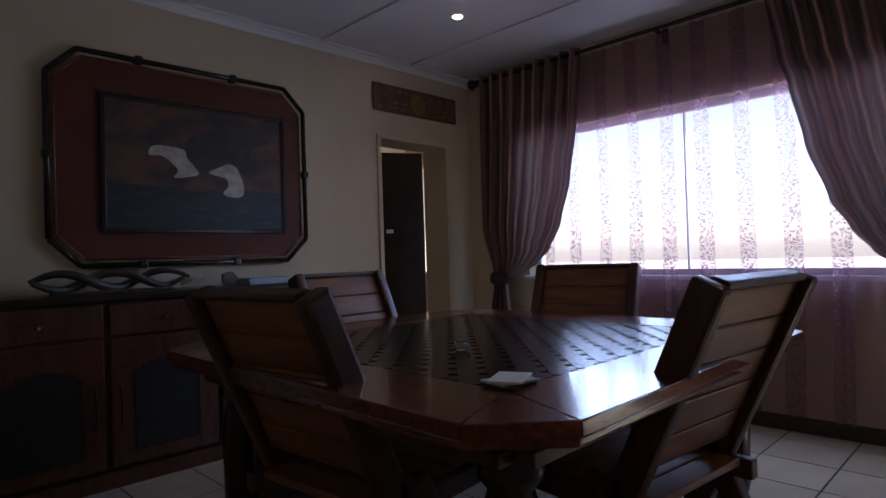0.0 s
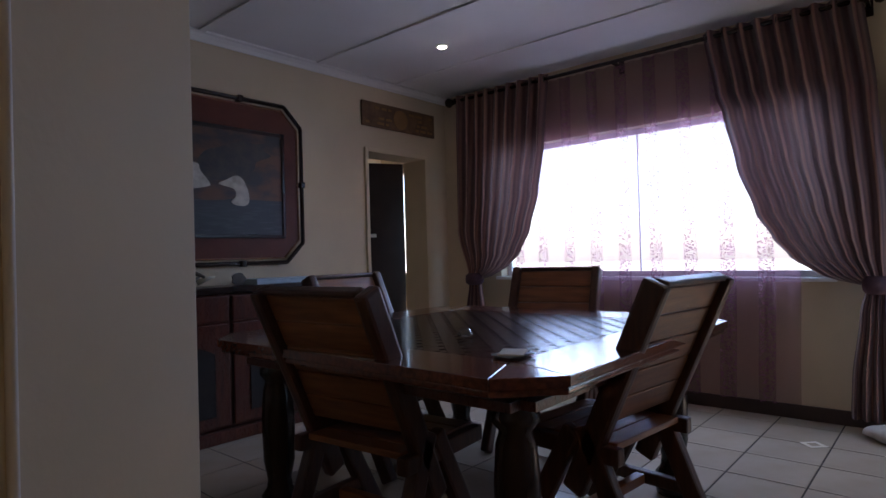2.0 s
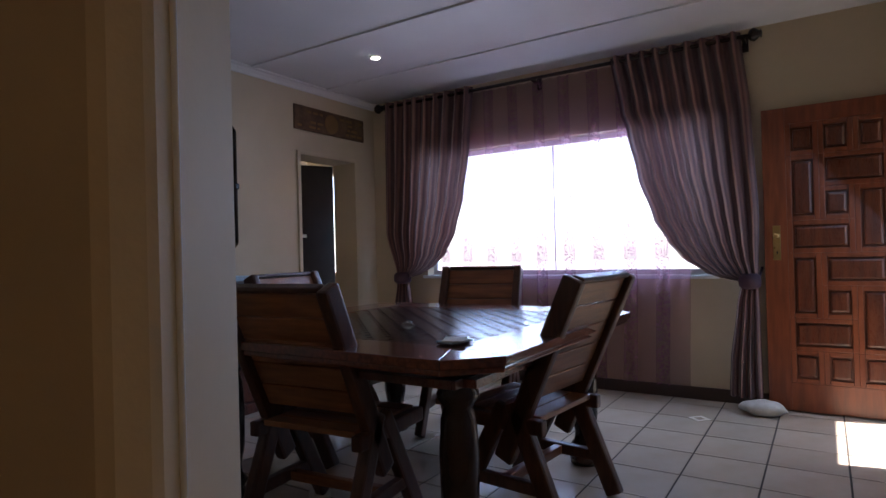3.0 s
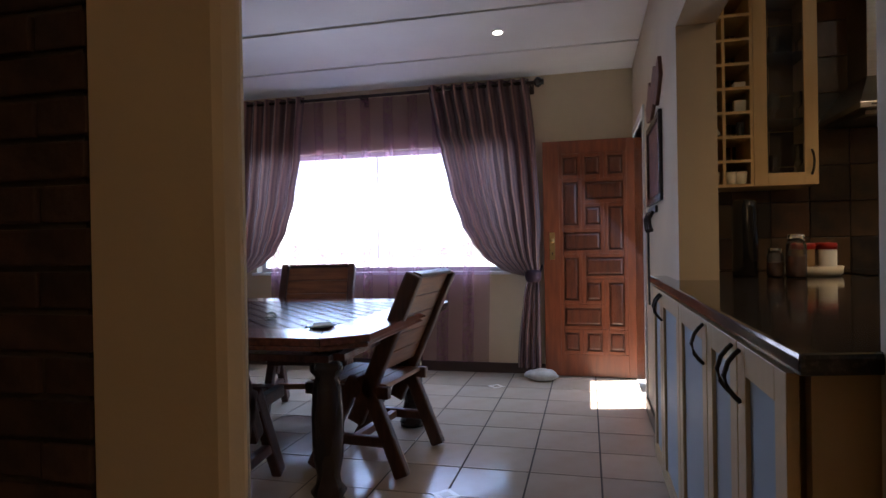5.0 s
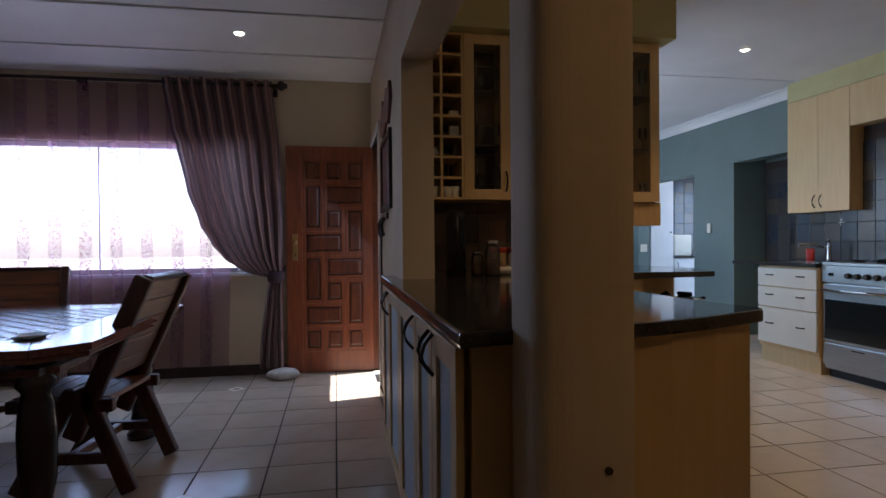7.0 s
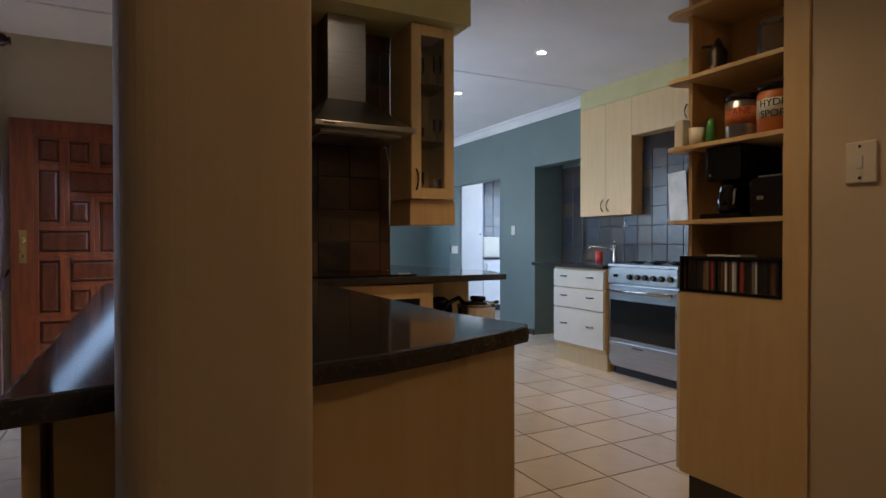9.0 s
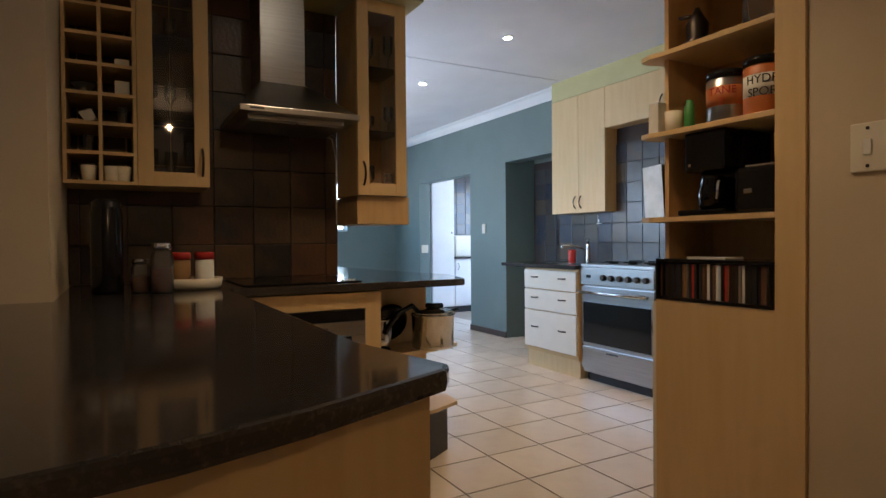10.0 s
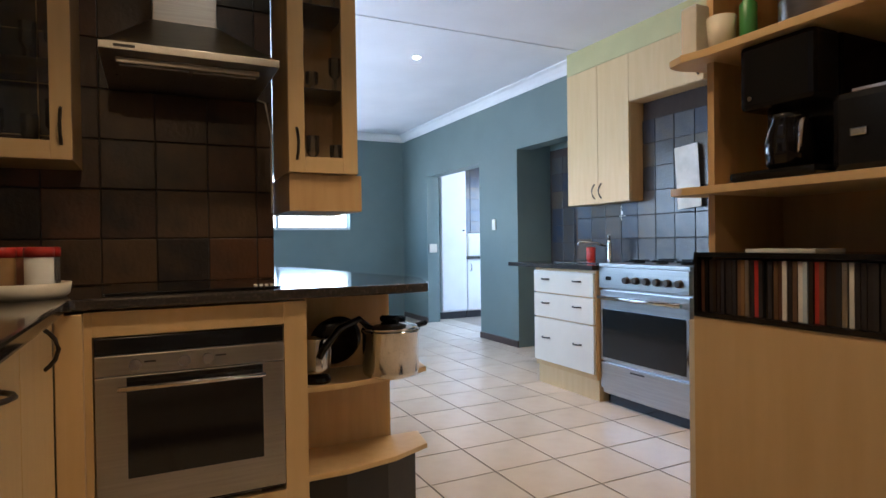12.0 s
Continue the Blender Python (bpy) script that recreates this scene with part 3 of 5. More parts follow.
# ---- curtains ----
def drape(name, left, right, zs, material, pleats, depth, x, label, category, nu=120):
    """A pleated cloth between two edges, each given as (z, y) keys; depth: pleat depth keys (z, m)."""
    def at(keys, z):
        keys = sorted(keys)
        if z <= keys[0][0]:
            return keys[0][1]
        for (a, p), (b, q) in zip(keys, keys[1:]):
            if z <= b:
                u = (z - a) / (b - a)
                return p + (q - p) * (u * u * (3 - 2 * u) * 0.5 + u * 0.5)
        return keys[-1][1]
    bm = bmesh.new()
    uvl = bm.loops.layers.uv.new("UVMap")
    grid = []
    for z in zs:
        l, r, d = at(left, z), at(right, z), at(depth, z)
        row = []
        for i in range(nu + 1):
            u = i / nu
            ph = u + 0.012 * math.sin(7 * u + 2.2 * z)
            w = math.cos(2 * math.pi * pleats * ph) + 0.3 * math.sin(2 * math.pi * pleats * 0.37 * ph + z * 1.3)
            row.append((bm.verts.new((x + d * w, l + (r - l) * u, z)), u, z))
        grid.append(row)
    for a, b in zip(grid, grid[1:]):
        for i in range(nu):
            f = bm.faces.new((a[i][0], a[i + 1][0], b[i + 1][0], b[i][0]))
            f.smooth = True
            for lp, s in zip(f.loops, (a[i], a[i + 1], b[i + 1], b[i])):
                lp[uvl].uv = (s[1], s[2])
    return bm


def steps(a, b, n):
    return [a + (b - a) * i / n for i in range(n + 1)]


rod = thing("curtain_rod", (3.13, 0.75, 2.5), "dark wooden curtain pole with ball finials", "curtain rod")
part("pole", lathe([(0.014, 0), (0.014, 3.12)], (3.13, -0.79, 2.505), 16, "y"), "blackwood", rod)
for y, s in ((-0.79, -1), (2.33, 1)):
    part("finial", lathe([(0.012, 0), (0.03, 0.006), (0.02, 0.016), (0.036, 0.03), (0.045, 0.05), (0.036, 0.072), (0.012, 0.088), (0.004, 0.09)], (3.13, y if s > 0 else y - 0.09, 2.505), 18, "y"), "blackwood", rod)
for y in (-0.765, 0.77, 2.31):
    part("bracket", both(box((3.13, y - 0.012, 2.485), (WX, y + 0.012, 2.503), 0.003), box((WX - 0.012, y - 0.02, 2.44), (WX, y + 0.02, 2.54), 0.003)), "blackwood", rod)

E1 = [(2.54, 0.14), (2.12, 0.075), (1.98, 0.03), (1.635, -0.04), (1.32, -0.145), (1.15, -0.24), (1.03, -0.335), (0.93, -0.47), (0.875, -0.6), (0.86, -0.7)]
E2 = [(2.54, -0.75), (2.0, -0.80), (1.3, -0.83), (0.86, -0.815)]
cr = thing("curtain", (3.13, -0.77, 0.09), "striped plum and gold satin curtain tied back beside the window", "curtain", "tied-back curtains")
part("drape", drape("drape", E1, E2, steps(0.86, 2.545, 60), "curtain", 9, [(0.86, 0.012), (1.2, 0.02), (2.0, 0.026), (2.55, 0.03)], 3.13, "", ""), "curtain", cr)
part("drape_tail", drape("tail", [(0.86, -0.715), (0.7, -0.68), (0.3, -0.63), (0.12, -0.62)], [(0.86, -0.815), (0.6, -0.82), (0.09, -0.825)], steps(0.08, 0.86, 24), "curtain", 4, [(0.08, 0.03), (0.86, 0.012)], 3.13, "", "", 60), "curtain", cr)
part("tie_band", both(lathe([(0.045, 0), (0.065, 0.02), (0.07, 0.05), (0.065, 0.085), (0.045, 0.105)], (3.125, -0.765, 0.81), 18), tube([(3.13, -0.80, 0.86), (3.2, -0.82, 0.9), (3.27, -0.83, 0.95)], 0.008)), "tie", cr, "plum cord tie band")
E3 = [(2.54, 2.32), (1.3, 2.34), (0.88, 2.2)]
E4 = [(2.54, 1.34), (2.0, 1.39), (1.6, 1.46), (1.3, 1.55), (1.1, 1.66), (1.0, 1.77), (0.92, 1.92), (0.88, 2.07)]
cl = thing("curtain", (3.13, 2.13, 0.09), "striped plum and gold satin curtain tied back in the corner", "curtain", "tied-back curtains")
part("drape", drape("drape", E3, E4, steps(0.88, 2.545, 60), "curtain", 9, [(0.88, 0.012), (1.2, 0.02), (2.0, 0.026), (2.55, 0.03)], 3.13, "", ""), "curtain", cl)
part("drape_tail", drape("tail", [(0.88, 2.2), (0.5, 2.27), (0.09, 2.3)], [(0.88, 2.07), (0.5, 2.02), (0.09, 1.98)], steps(0.08, 0.88, 24), "curtain", 5, [(0.08, 0.03), (0.88, 0.012)], 3.13, "", "", 60), "curtain", cl)
part("tie_band", both(lathe([(0.055, 0), (0.08, 0.02), (0.083, 0.05), (0.08, 0.085), (0.055, 0.105)], (3.125, 2.135, 0.83), 18), tube([(3.13, 2.17, 0.88), (3.2, 2.25, 0.92), (3.27, 2.3, 0.95)], 0.008)), "tie", cl, "plum cord tie band")
for c, y0, y1 in ((cr, 0.11, -0.73), (cl, 2.3, 1.36)):
    for i in range(9):
        y = y0 + (y1 - y0) * i / 8
        part("eyelet_ring", lathe([(0.026, 0), (0.03, 0.003), (0.026, 0.006)], (3.13, y, 2.505), 12, "y"), "iron", c)
sh = thing("lace_voile", (3.2, 0.7, 0.1), "sheer pink lace voile hanging before the window", "sheer curtain")
part("voile", drape("voile", [(0.1, 1.76), (2.5, 1.72)], [(0.1, -0.36), (0.9, -0.38), (2.5, -0.33)], steps(0.1, 2.5, 16), "sheer", 24, [(0.1, 0.018), (2.5, 0.012)], 3.2, "", "", 260), "sheer", sh)


# ---- dining table ----
TX, TY, TH = 1.05, 0.5, 0.78
tb = thing("dining_table", (TX, TY, 0), "octagonal polished red-brown wooden table with a lattice centre", "table")
H, C, L = 0.85, 0.15, 0.6
octo = [(-H + C, -H), (H - C, -H), (H, -H + C), (H, H - C), (H - C, H), (-H + C, H), (-H, H - C), (-H, -H + C)]


def ring_bm():
    bm = bmesh.new()
    inner = [(-L, -L), (L, -L), (L, L), (-L, L)]
    # each side board runs between an octagon edge and one lattice edge
    boards = [[octo[0], octo[1], inner[1], inner[0]], [octo[1], octo[2], inner[1]], [octo[2], octo[3], inner[2], inner[1]], [octo[3], octo[4], inner[2]],
              [octo[4], octo[5], inner[3], inner[2]], [octo[5], octo[6], inner[3]], [octo[6], octo[7], inner[0], inner[3]], [octo[7], octo[0], inner[0]]]
    return boards


for bd in ring_bm():
    cx, cy = sum(p[0] for p in bd) / len(bd), sum(p[1] for p in bd) / len(bd)
    pts = [(TX + cx + (p[0] - cx) * 0.997, TY + cy + (p[1] - cy) * 0.997) for p in bd]
    part("top_board", prism(pts, TH - 0.032, TH, "z", 0.003), "table", tb)
part("rim", both(prism([(TX + x * 0.985, TY + y * 0.985) for x, y in octo], TH - 0.055, TH - 0.034, "z", 0.006)), "table", tb)
part("lattice_backing", box((TX - L, TY - L, TH - 0.034), (TX + L, TY + L, TH - 0.022)), "black", tb)
ls = 0.108
n_l = int(L * 2 * 2 / ls)
for d in (1, -1):
    bm = bmesh.new()
    for i in range(-n_l, n_l + 1):
        c = i * ls / 1.0
        # line x - d*y = c clipped to the square
        a0, a1 = max(-L, c - L), min(L, c + L)
        if a1 - a0 < 0.06:
            continue
        p, q = (a0, (a0 - c) * d), (a1, (a1 - c) * d)
        zt = TH - (0.001 if d > 0 else 0.003)
        merge(bm, beam((TX + p[0], TY + p[1], zt - 0.009), (TX + q[0], TY + q[1], zt - 0.009), 0.054, 0.018, 0.0, (0, 0, 1)))
    part("lattice_layer", bm, "blackwood", tb, "dark woven wooden slats")
part("apron", both(*[beam((TX + a[0], TY + a[1], TH - 0.105), (TX + b[0], TY + b[1], TH - 0.105), 0.1, 0.03, 0.003, (0, 0, 1)) for a, b in (((-0.68, -0.68), (0.68, -0.68)), ((0.68, -0.68), (0.68, 0.68)), ((0.68, 0.68), (-0.68, 0.68)), ((-0.68, 0.68), (-0.68, -0.68)))]), "sideboard", tb)
LEG = [(0.075, 0), (0.08, 0.03), (0.06, 0.06), (0.078, 0.09), (0.055, 0.12), (0.05, 0.16), (0.066, 0.24), (0.07, 0.42), (0.062, 0.54), (0.05, 0.58), (0.074, 0.61), (0.074, 0.63), (0.058, 0.66), (0.07, 0.69), (0.07, 0.74)]
for sx in (-1, 1):
    for sy in (-1, 1):
        part("leg", lathe(LEG, (TX + 0.62 * sx, TY + 0.62 * sy, 0), 20), "blackwood", tb)
cd = thing("card_pack", (0.5, -0.06, TH), "small pack of papers lying on the table", "papers")
for i, a in enumerate((8, -14, 25)):
    part("sheet", (lambda b: (bmesh.ops.transform(b, matrix=Matrix.Translation((0.5, -0.07, TH + 0.006 + 0.0055 * i)) @ Matrix.Rotation(radians(a), 4, "Z"), verts=b.verts), b)[1])(box((-0.055, -0.04, -0.0045), (0.055, 0.04, 0.0005), 0.001)), "paper" if i == 2 else "bluebook" if i == 1 else "leather", cd)
solid("glass_stopper", lathe([(0.012, 0), (0.03, 0.006), (0.033, 0.014), (0.02, 0.03), (0.008, 0.036)], (0.77, 0.34, TH), 8), "tumbler", "small clear glass stopper on the table", "glass")


# ---- dining chairs ----
def chair():
    """Heavy slatted chair, seen from its own middle on the floor; it faces +y."""
    e = thing("dining_chair", (0, 0, 0), "heavy brown wooden dining chair with a slatted back", "chair", "chairs round the table")
    W = 0.25
    for s in (-1, 1):
        x = s * W
        part("back_post", beam((x, -0.01, 0.26), (x, -0.345, 1.0), 0.05, 0.085, 0.014), "chairdark", e)
        part("rear_leg", beam((x, -0.06, 0.50), (x, -0.265, 0.01), 0.05, 0.075, 0.012), "chairdark", e)
        part("front_leg", beam((x, -0.02, 0.48), (x, 0.235, 0.01), 0.05, 0.075, 0.012), "chairdark", e)
        part("side_rail", box((x - 0.022, -0.2, 0.385), (x + 0.022, 0.27, 0.445), 0.008), "chairdark", e)
        part("foot_rail", beam((x, -0.2, 0.17), (x, 0.16, 0.17), 0.04, 0.05, 0.008, (0, 0, 1)), "chairdark", e)
    for i in range(5):
        u0 = 0.34 + i * 0.128
        y0, z0 = -0.01 - 0.335 * u0, 0.26 + 0.74 * u0
        y1, z1 = -0.01 - 0.335 * (u0 + 0.122), 0.26 + 0.74 * (u0 + 0.122)
        part("back_slat", beam((0, y0, z0), (0, y1, z1), 2 * W - 0.052, 0.026, 0.006), "chair", e)
    part("top_rail", beam((0, -0.342, 0.985), (0, -0.348, 1.005), 2 * W - 0.05, 0.05, 0.008), "chairdark", e)
    for i in range(5):
        y = -0.17 + i * 0.088
        part("seat_slat", box((-W + 0.026, y, 0.425), (W - 0.026, y + 0.083, 0.449), 0.006), "chair", e)
    part("front_rail", box((-W + 0.025, 0.2, 0.36), (W - 0.025, 0.235, 0.42), 0.006), "chairdark", e)
    part("stretcher", box((-W + 0.025, -0.02, 0.15), (W - 0.025, 0.02, 0.19), 0.006), "chair", e)
    return e


c1 = chair()
c1.matrix_basis = pose(1.1, -0.09, 0, 0, 0, -6)
copy_thing(c1, pose(0.50, 0.53, 0, 0, 0, -84))
copy_thing(c1, pose(1.19, 1.23, 0, 0, 0, 183))
copy_thing(c1, pose(1.86, 0.68, 0, 0, 0, 103))


# ---- dining room: sideboard, painting, sign ----
SY, SB = 2.26, PY - 0.01
sb = thing("sideboard", (0.5, 2.42, 0), "long mahogany sideboard with studded leather door panels", "sideboard")
part("carcass", both(box((-0.62, SY + 0.012, 0.09), (1.58, SB, 0.9), 0.004), box((-0.6, SY + 0.03, 0.0), (1.56, SB - 0.02, 0.09))), "sideboard", sb)
part("base_moulding", box((-0.64, SY - 0.012, 0.0), (1.6, SB - 0.001, 0.075), 0.008), "sideboard", sb)
part("top", box((-0.66, SY - 0.03, 0.905), (1.62, SB, 0.945), 0.012), "blackwood", sb)
for i in range(4):
    x0 = -0.25 + (i - 0) * 0.55 - 0.0
    if i == 3:
        x0, x1 = -0.60, -0.26
    else:
        x1 = x0 + 0.535
    dr = part("drawer", box((x0 + 0.01, SY - 0.008, 0.735), (x1, SY + 0.014, 0.89), 0.008), "sideboard", sb)
    part("knob", lathe([(0.006, 0), (0.006, 0.012), (0.013, 0.018), (0.014, 0.026), (0.006, 0.032)], ((x0 + x1) / 2, SY - 0.008 - 0.032, 0.81), 12, "y"), "brass", dr)
    dd = part("cabinet_door", box((x0 + 0.01, SY - 0.008, 0.1), (x1, SY + 0.014, 0.72), 0.008), "sideboard", sb)
    a0, a1, zb, zs = x0 + 0.12, x1 - 0.1, 0.17, 0.545
    arch = [(a0, zb), (a1, zb), (a1, zs)] + [(a1 + (a0 - a1) * k / 10, zs + 0.055 * math.sin(math.pi * k / 10)) for k in range(1, 10)] + [(a0, zs)]
    if a1 - a0 > 0.05:
        lp = part("leather_panel", prism(arch, SY - 0.012, SY - 0.004, "y"), "leather", dd, "black leather panel")
        st = bmesh.new()
        for p, q in zip(arch, arch[1:] + arch[:1]):
            n = max(1, int(math.hypot(q[0] - p[0], q[1] - p[1]) / 0.022))
            for k in range(n):
                u = k / n
                bx(st, (p[0] + (q[0] - p[0]) * u - 0.004, SY - 0.017, p[1] + (q[1] - p[1]) * u - 0.004), (p[0] + (q[0] - p[0]) * u + 0.004, SY - 0.01, p[1] + (q[1] - p[1]) * u + 0.004), 0.003)
        tagged(part("stud_row", st, "iron", lp, "dark metal studs"), kind="stuff")
    hx = x0 + 0.05 if i % 2 else x1 - 0.045
    part("pull_handle", tube([(hx, SY - 0.008, 0.3), (hx, SY - 0.03, 0.32), (hx, SY - 0.034, 0.4), (hx, SY - 0.03, 0.48), (hx, SY - 0.008, 0.5)], 0.006), "iron", dd)

hn = thing("horn_carving", (0.38, 2.4, 0.945), "carved spiral horns twisted together on the sideboard", "ornament")
for j, ph in enumerate((0, math.pi)):
    pts, rad = [], []
    for i in range(41):
        u = i / 40
        pts.append((0.02 + 0.72 * u, 2.40 + 0.035 * math.cos(3 * math.pi * u + ph), 0.945 + 0.062 + 0.04 * math.sin(3 * math.pi * u + ph)))
        rad.append(0.008 + 0.016 * math.sin(math.pi * min(1, u * 0.85 + 0.12)))
    part("horn", tube(pts, 0.02, 12, rad), "horn", hn, "dark carved horn" if j else "")
part("horn_tip", tube([(0.70, 2.38, 0.975), (0.77, 2.37, 1.0), (0.81, 2.37, 1.008)], 0.01, 10, [0.018, 0.012, 0.004]), "ivory", hn, "pale bone tip")
part("horn_base", box((0.1, 2.36, 0.945), (0.66, 2.44, 0.957), 0.004), "horn", hn)
solid("wooden_plaque", prism([(0.98 + 0.045 * math.cos(a) * (1 + 0.12 * math.cos(5 * a)), 0.985 + 0.04 * math.sin(a)) for a in [2 * math.pi * i / 24 for i in range(24)]], 2.38, 2.4, "y"), "horn", "small round stone plaque standing on the sideboard", "ornament")
bk = thing("box_file", (1.25, 2.4, 0.945), "pale blue flat box on the sideboard", "box")
part("box_body", box((1.06, 2.3, 0.945), (1.5, 2.5, 0.965), 0.003), "bluebook", bk)
part("box_lid", box((1.055, 2.295, 0.965), (1.505, 2.505, 0.98), 0.004), "bluebook", bk)

# painting with an eight-sided double frame
pt = thing("painting", (0.85, PY, 1.65), "framed dark painting of a white-headed bird over water", "painting")
PX0, PX1, PZ0, PZ1 = 0.11, 1.60, 1.07, 2.22


def eight(g, c):
    x0, x1, z0, z1 = PX0 + g, PX1 - g, PZ0 + g, PZ1 - g
    return [(x0 + c, z0), (x1 - c, z0), (x1, z0 + c), (x1, z1 - c), (x1 - c, z1), (x0 + c, z1), (x0, z1 - c), (x0, z0 + c)]


def bars(pts, w, y, r):
    bm = bmesh.new()
    for p, q in zip(pts, pts[1:] + pts[:1]):
        merge(bm, tube([(p[0], y, p[1]), (q[0], y, q[1])], r, 10))
    return bm


part("mount", prism(eight(0.045, 0.125), PY - 0.03, PY - 0.004, "y", 0.004), "matte", pt, "polished reddish brown mount")
part("outer_rail", bars(eight(0.012, 0.14), 0, PY - 0.035, 0.015), "blackwood", pt, "dark turned outer rail")
part("inner_bead", bars(eight(0.045, 0.127), 0, PY - 0.032, 0.006), "chair", pt)
for x, z in ((0.56, PZ1 - 0.012), (1.1, PZ1 - 0.012), (0.56, PZ0 + 0.012), (1.1, PZ0 + 0.012), (PX0 + 0.012, 1.65), (PX1 - 0.012, 1.65)):
    part("binding", (lambda b: (bmesh.ops.transform(b, matrix=Matrix.Translation((x, PY - 0.033, z)), verts=b.verts), b)[1])(both(box((-0.02, -0.024, -0.022), (0.02, 0.028, 0.022), 0.008))), "blackwood", pt)
cx0, cx1, cz0, cz1 = 0.385, 1.415, 1.28, 1.98
part("slip", both(box((cx0 - 0.025, PY - 0.046, cz0 - 0.025), (cx1 + 0.025, PY - 0.03, cz0), 0.004), box((cx0 - 0.025, PY - 0.046, cz1), (cx1 + 0.025, PY - 0.03, cz1 + 0.025), 0.004), box((cx0 - 0.025, PY - 0.046, cz0), (cx0, PY - 0.03, cz1), 0.004), box((cx1, PY - 0.046, cz0), (cx1 + 0.025, PY - 0.03, cz1), 0.004)), "blackwood", pt)
cv = part("canvas", box((cx0, PY - 0.036, cz0), (cx1, PY - 0.03, cz1)), "canvas", pt)
part("painted_water", box((cx0, PY - 0.038, cz0), (cx1, PY - 0.0361, cz0 + 0.24)), "lake", cv)


def blob(pts, y):
    n = []
    for i in range(len(pts)):
        a, b, c, d = (Vector((*pts[(i + k) % len(pts)], 0)) for k in (-1, 0, 1, 2))
        for u in (0, 0.33, 0.66):
            q = 0.5 * ((2 * b) + (c - a) * u + (2 * a - 5 * b + 4 * c - d) * u * u + (3 * b - a - 3 * c + d) * u ** 3)
            n.append((q.x, q.y))
    return prism(n, y, y + 0.002, "y")


part("painted_wing", blob([(0.788, 1.731), (0.84, 1.819), (0.96, 1.864), (1.115, 1.916), (1.218, 1.907), (1.329, 1.931), (1.269, 1.872), (1.334, 1.835), (1.218, 1.784), (1.2, 1.733), (1.115, 1.664), (0.977, 1.645), (0.874, 1.638), (0.814, 1.692)], PY - 0.0405), "wing", cv)
part("painted_head", blob([(0.6, 1.712), (0.625, 1.742), (0.677, 1.749), (0.792, 1.736), (0.809, 1.691), (0.869, 1.621), (0.861, 1.592), (0.737, 1.571), (0.758, 1.616), (0.703, 1.672), (0.655, 1.694), (0.608, 1.687)], PY - 0.043), "feather", cv)
part("painted_tail", blob([(0.934, 1.613), (0.994, 1.647), (1.063, 1.678), (1.115, 1.647), (1.152, 1.554), (1.14, 1.483), (1.063, 1.476), (1.02, 1.498), (1.051, 1.534), (1.042, 1.585)], PY - 0.043), "feather", cv)
part("painted_body", blob([(0.737, 1.576), (0.857, 1.603), (0.977, 1.611), (1.054, 1.582), (1.046, 1.53), (0.943, 1.507), (0.788, 1.503), (0.728, 1.529)], PY - 0.0415), "canvas", cv)

sg = thing("wall_sign", (2.66, PY, 2.3), "burnt wooden wall sign with faded gold lettering", "sign")
part("board", box((2.215, PY - 0.02, 2.2), (3.105, PY - 0.001, 2.41), 0.004), "signwood", sg)
part("emblem", lathe([(0.085, 0), (0.085, 0.003)], (2.66, PY - 0.024, 2.3), 28, "y"), "ochre", sg)
for r in range(4):
    for side, u0, u1 in ((0, 2.25, 2.55), (1, 2.77, 3.07)):
        u = u0
        while u < u1 - 0.03:
            w = random.uniform(0.03, 0.09)
            part("letter_bar", box((u, PY - 0.023, 2.375 - r * 0.043 - 0.02), (min(u + w, u1), PY - 0.02, 2.375 - r * 0.043)), "ochre" if random.random() < 0.6 else "signwood", sg)
            u += w + 0.022

# on the pier beside the front door
wc = solid("wall_carving", prism([(1.25, 1.98), (1.42, 1.86), (1.55, 1.90), (1.70, 1.84), (1.9, 1.86), (1.97, 1.96), (1.85, 2.0), (1.78, 2.08), (1.66, 2.02), (1.52, 2.1), (1.4, 2.06), (1.3, 2.09)], DY, DY + 0.02, "y", 0.005), "carved", "carved reddish wooden plaque on the pier", "wall carving")
pf = thing("picture_frame", (1.6, DY, 1.6), "small red and black framed picture on the pier", "picture")
part("frame", both(box((1.3, DY, 1.35), (1.95, DY + 0.02, 1.39), 0.004), box((1.3, DY, 1.78), (1.95, DY + 0.02, 1.82), 0.004), box((1.3, DY, 1.39), (1.35, DY + 0.02, 1.78), 0.004), box((1.9, DY, 1.39), (1.95, DY + 0.02, 1.78), 0.004)), "blackwood", pf)
part("print", box((1.35, DY + 0.001, 1.39), (1.9, DY + 0.008, 1.78)), "carved", pf)
kh = thing("key_rack", (1.85, DY, 1.3), "black iron key hooks with keys and a hanging lead", "key rack")
part("hook_bar", box((1.55, DY, 1.30), (1.95, DY + 0.015, 1.34), 0.003), "iron", kh)
for x in (1.62, 1.74, 1.86):
    part("key_bunch", tube([(x, DY + 0.02, 1.31), (x, DY + 0.04, 1.27), (x + 0.02, DY + 0.035, 1.22), (x - 0.01, DY + 0.03, 1.2)], 0.012, 8), "iron", kh)
part("lead", tube([(1.9, DY + 0.02, 1.31), (1.905, DY + 0.02, 1.0), (1.9, DY + 0.018, 0.75)], 0.007, 8), "leather", kh)


# ---- kitchen ----
TOP = 0.968


def handle(p, axis, size, out, parent):
    """A bowed pull: p its middle on the door face, axis along it, out away from the face."""
    a, o = Vector(axis), Vector(out)
    c = Vector(p)
    pts = [c + a * size * s / 2 + o * (0.032 * (1 - s * s) + 0.001) for s in (-1, -0.8, -0.5, 0, 0.5, 0.8, 1)]
    return part("handle", tube(pts, 0.0055, 8), "iron", parent, "dark bronze bow handle")


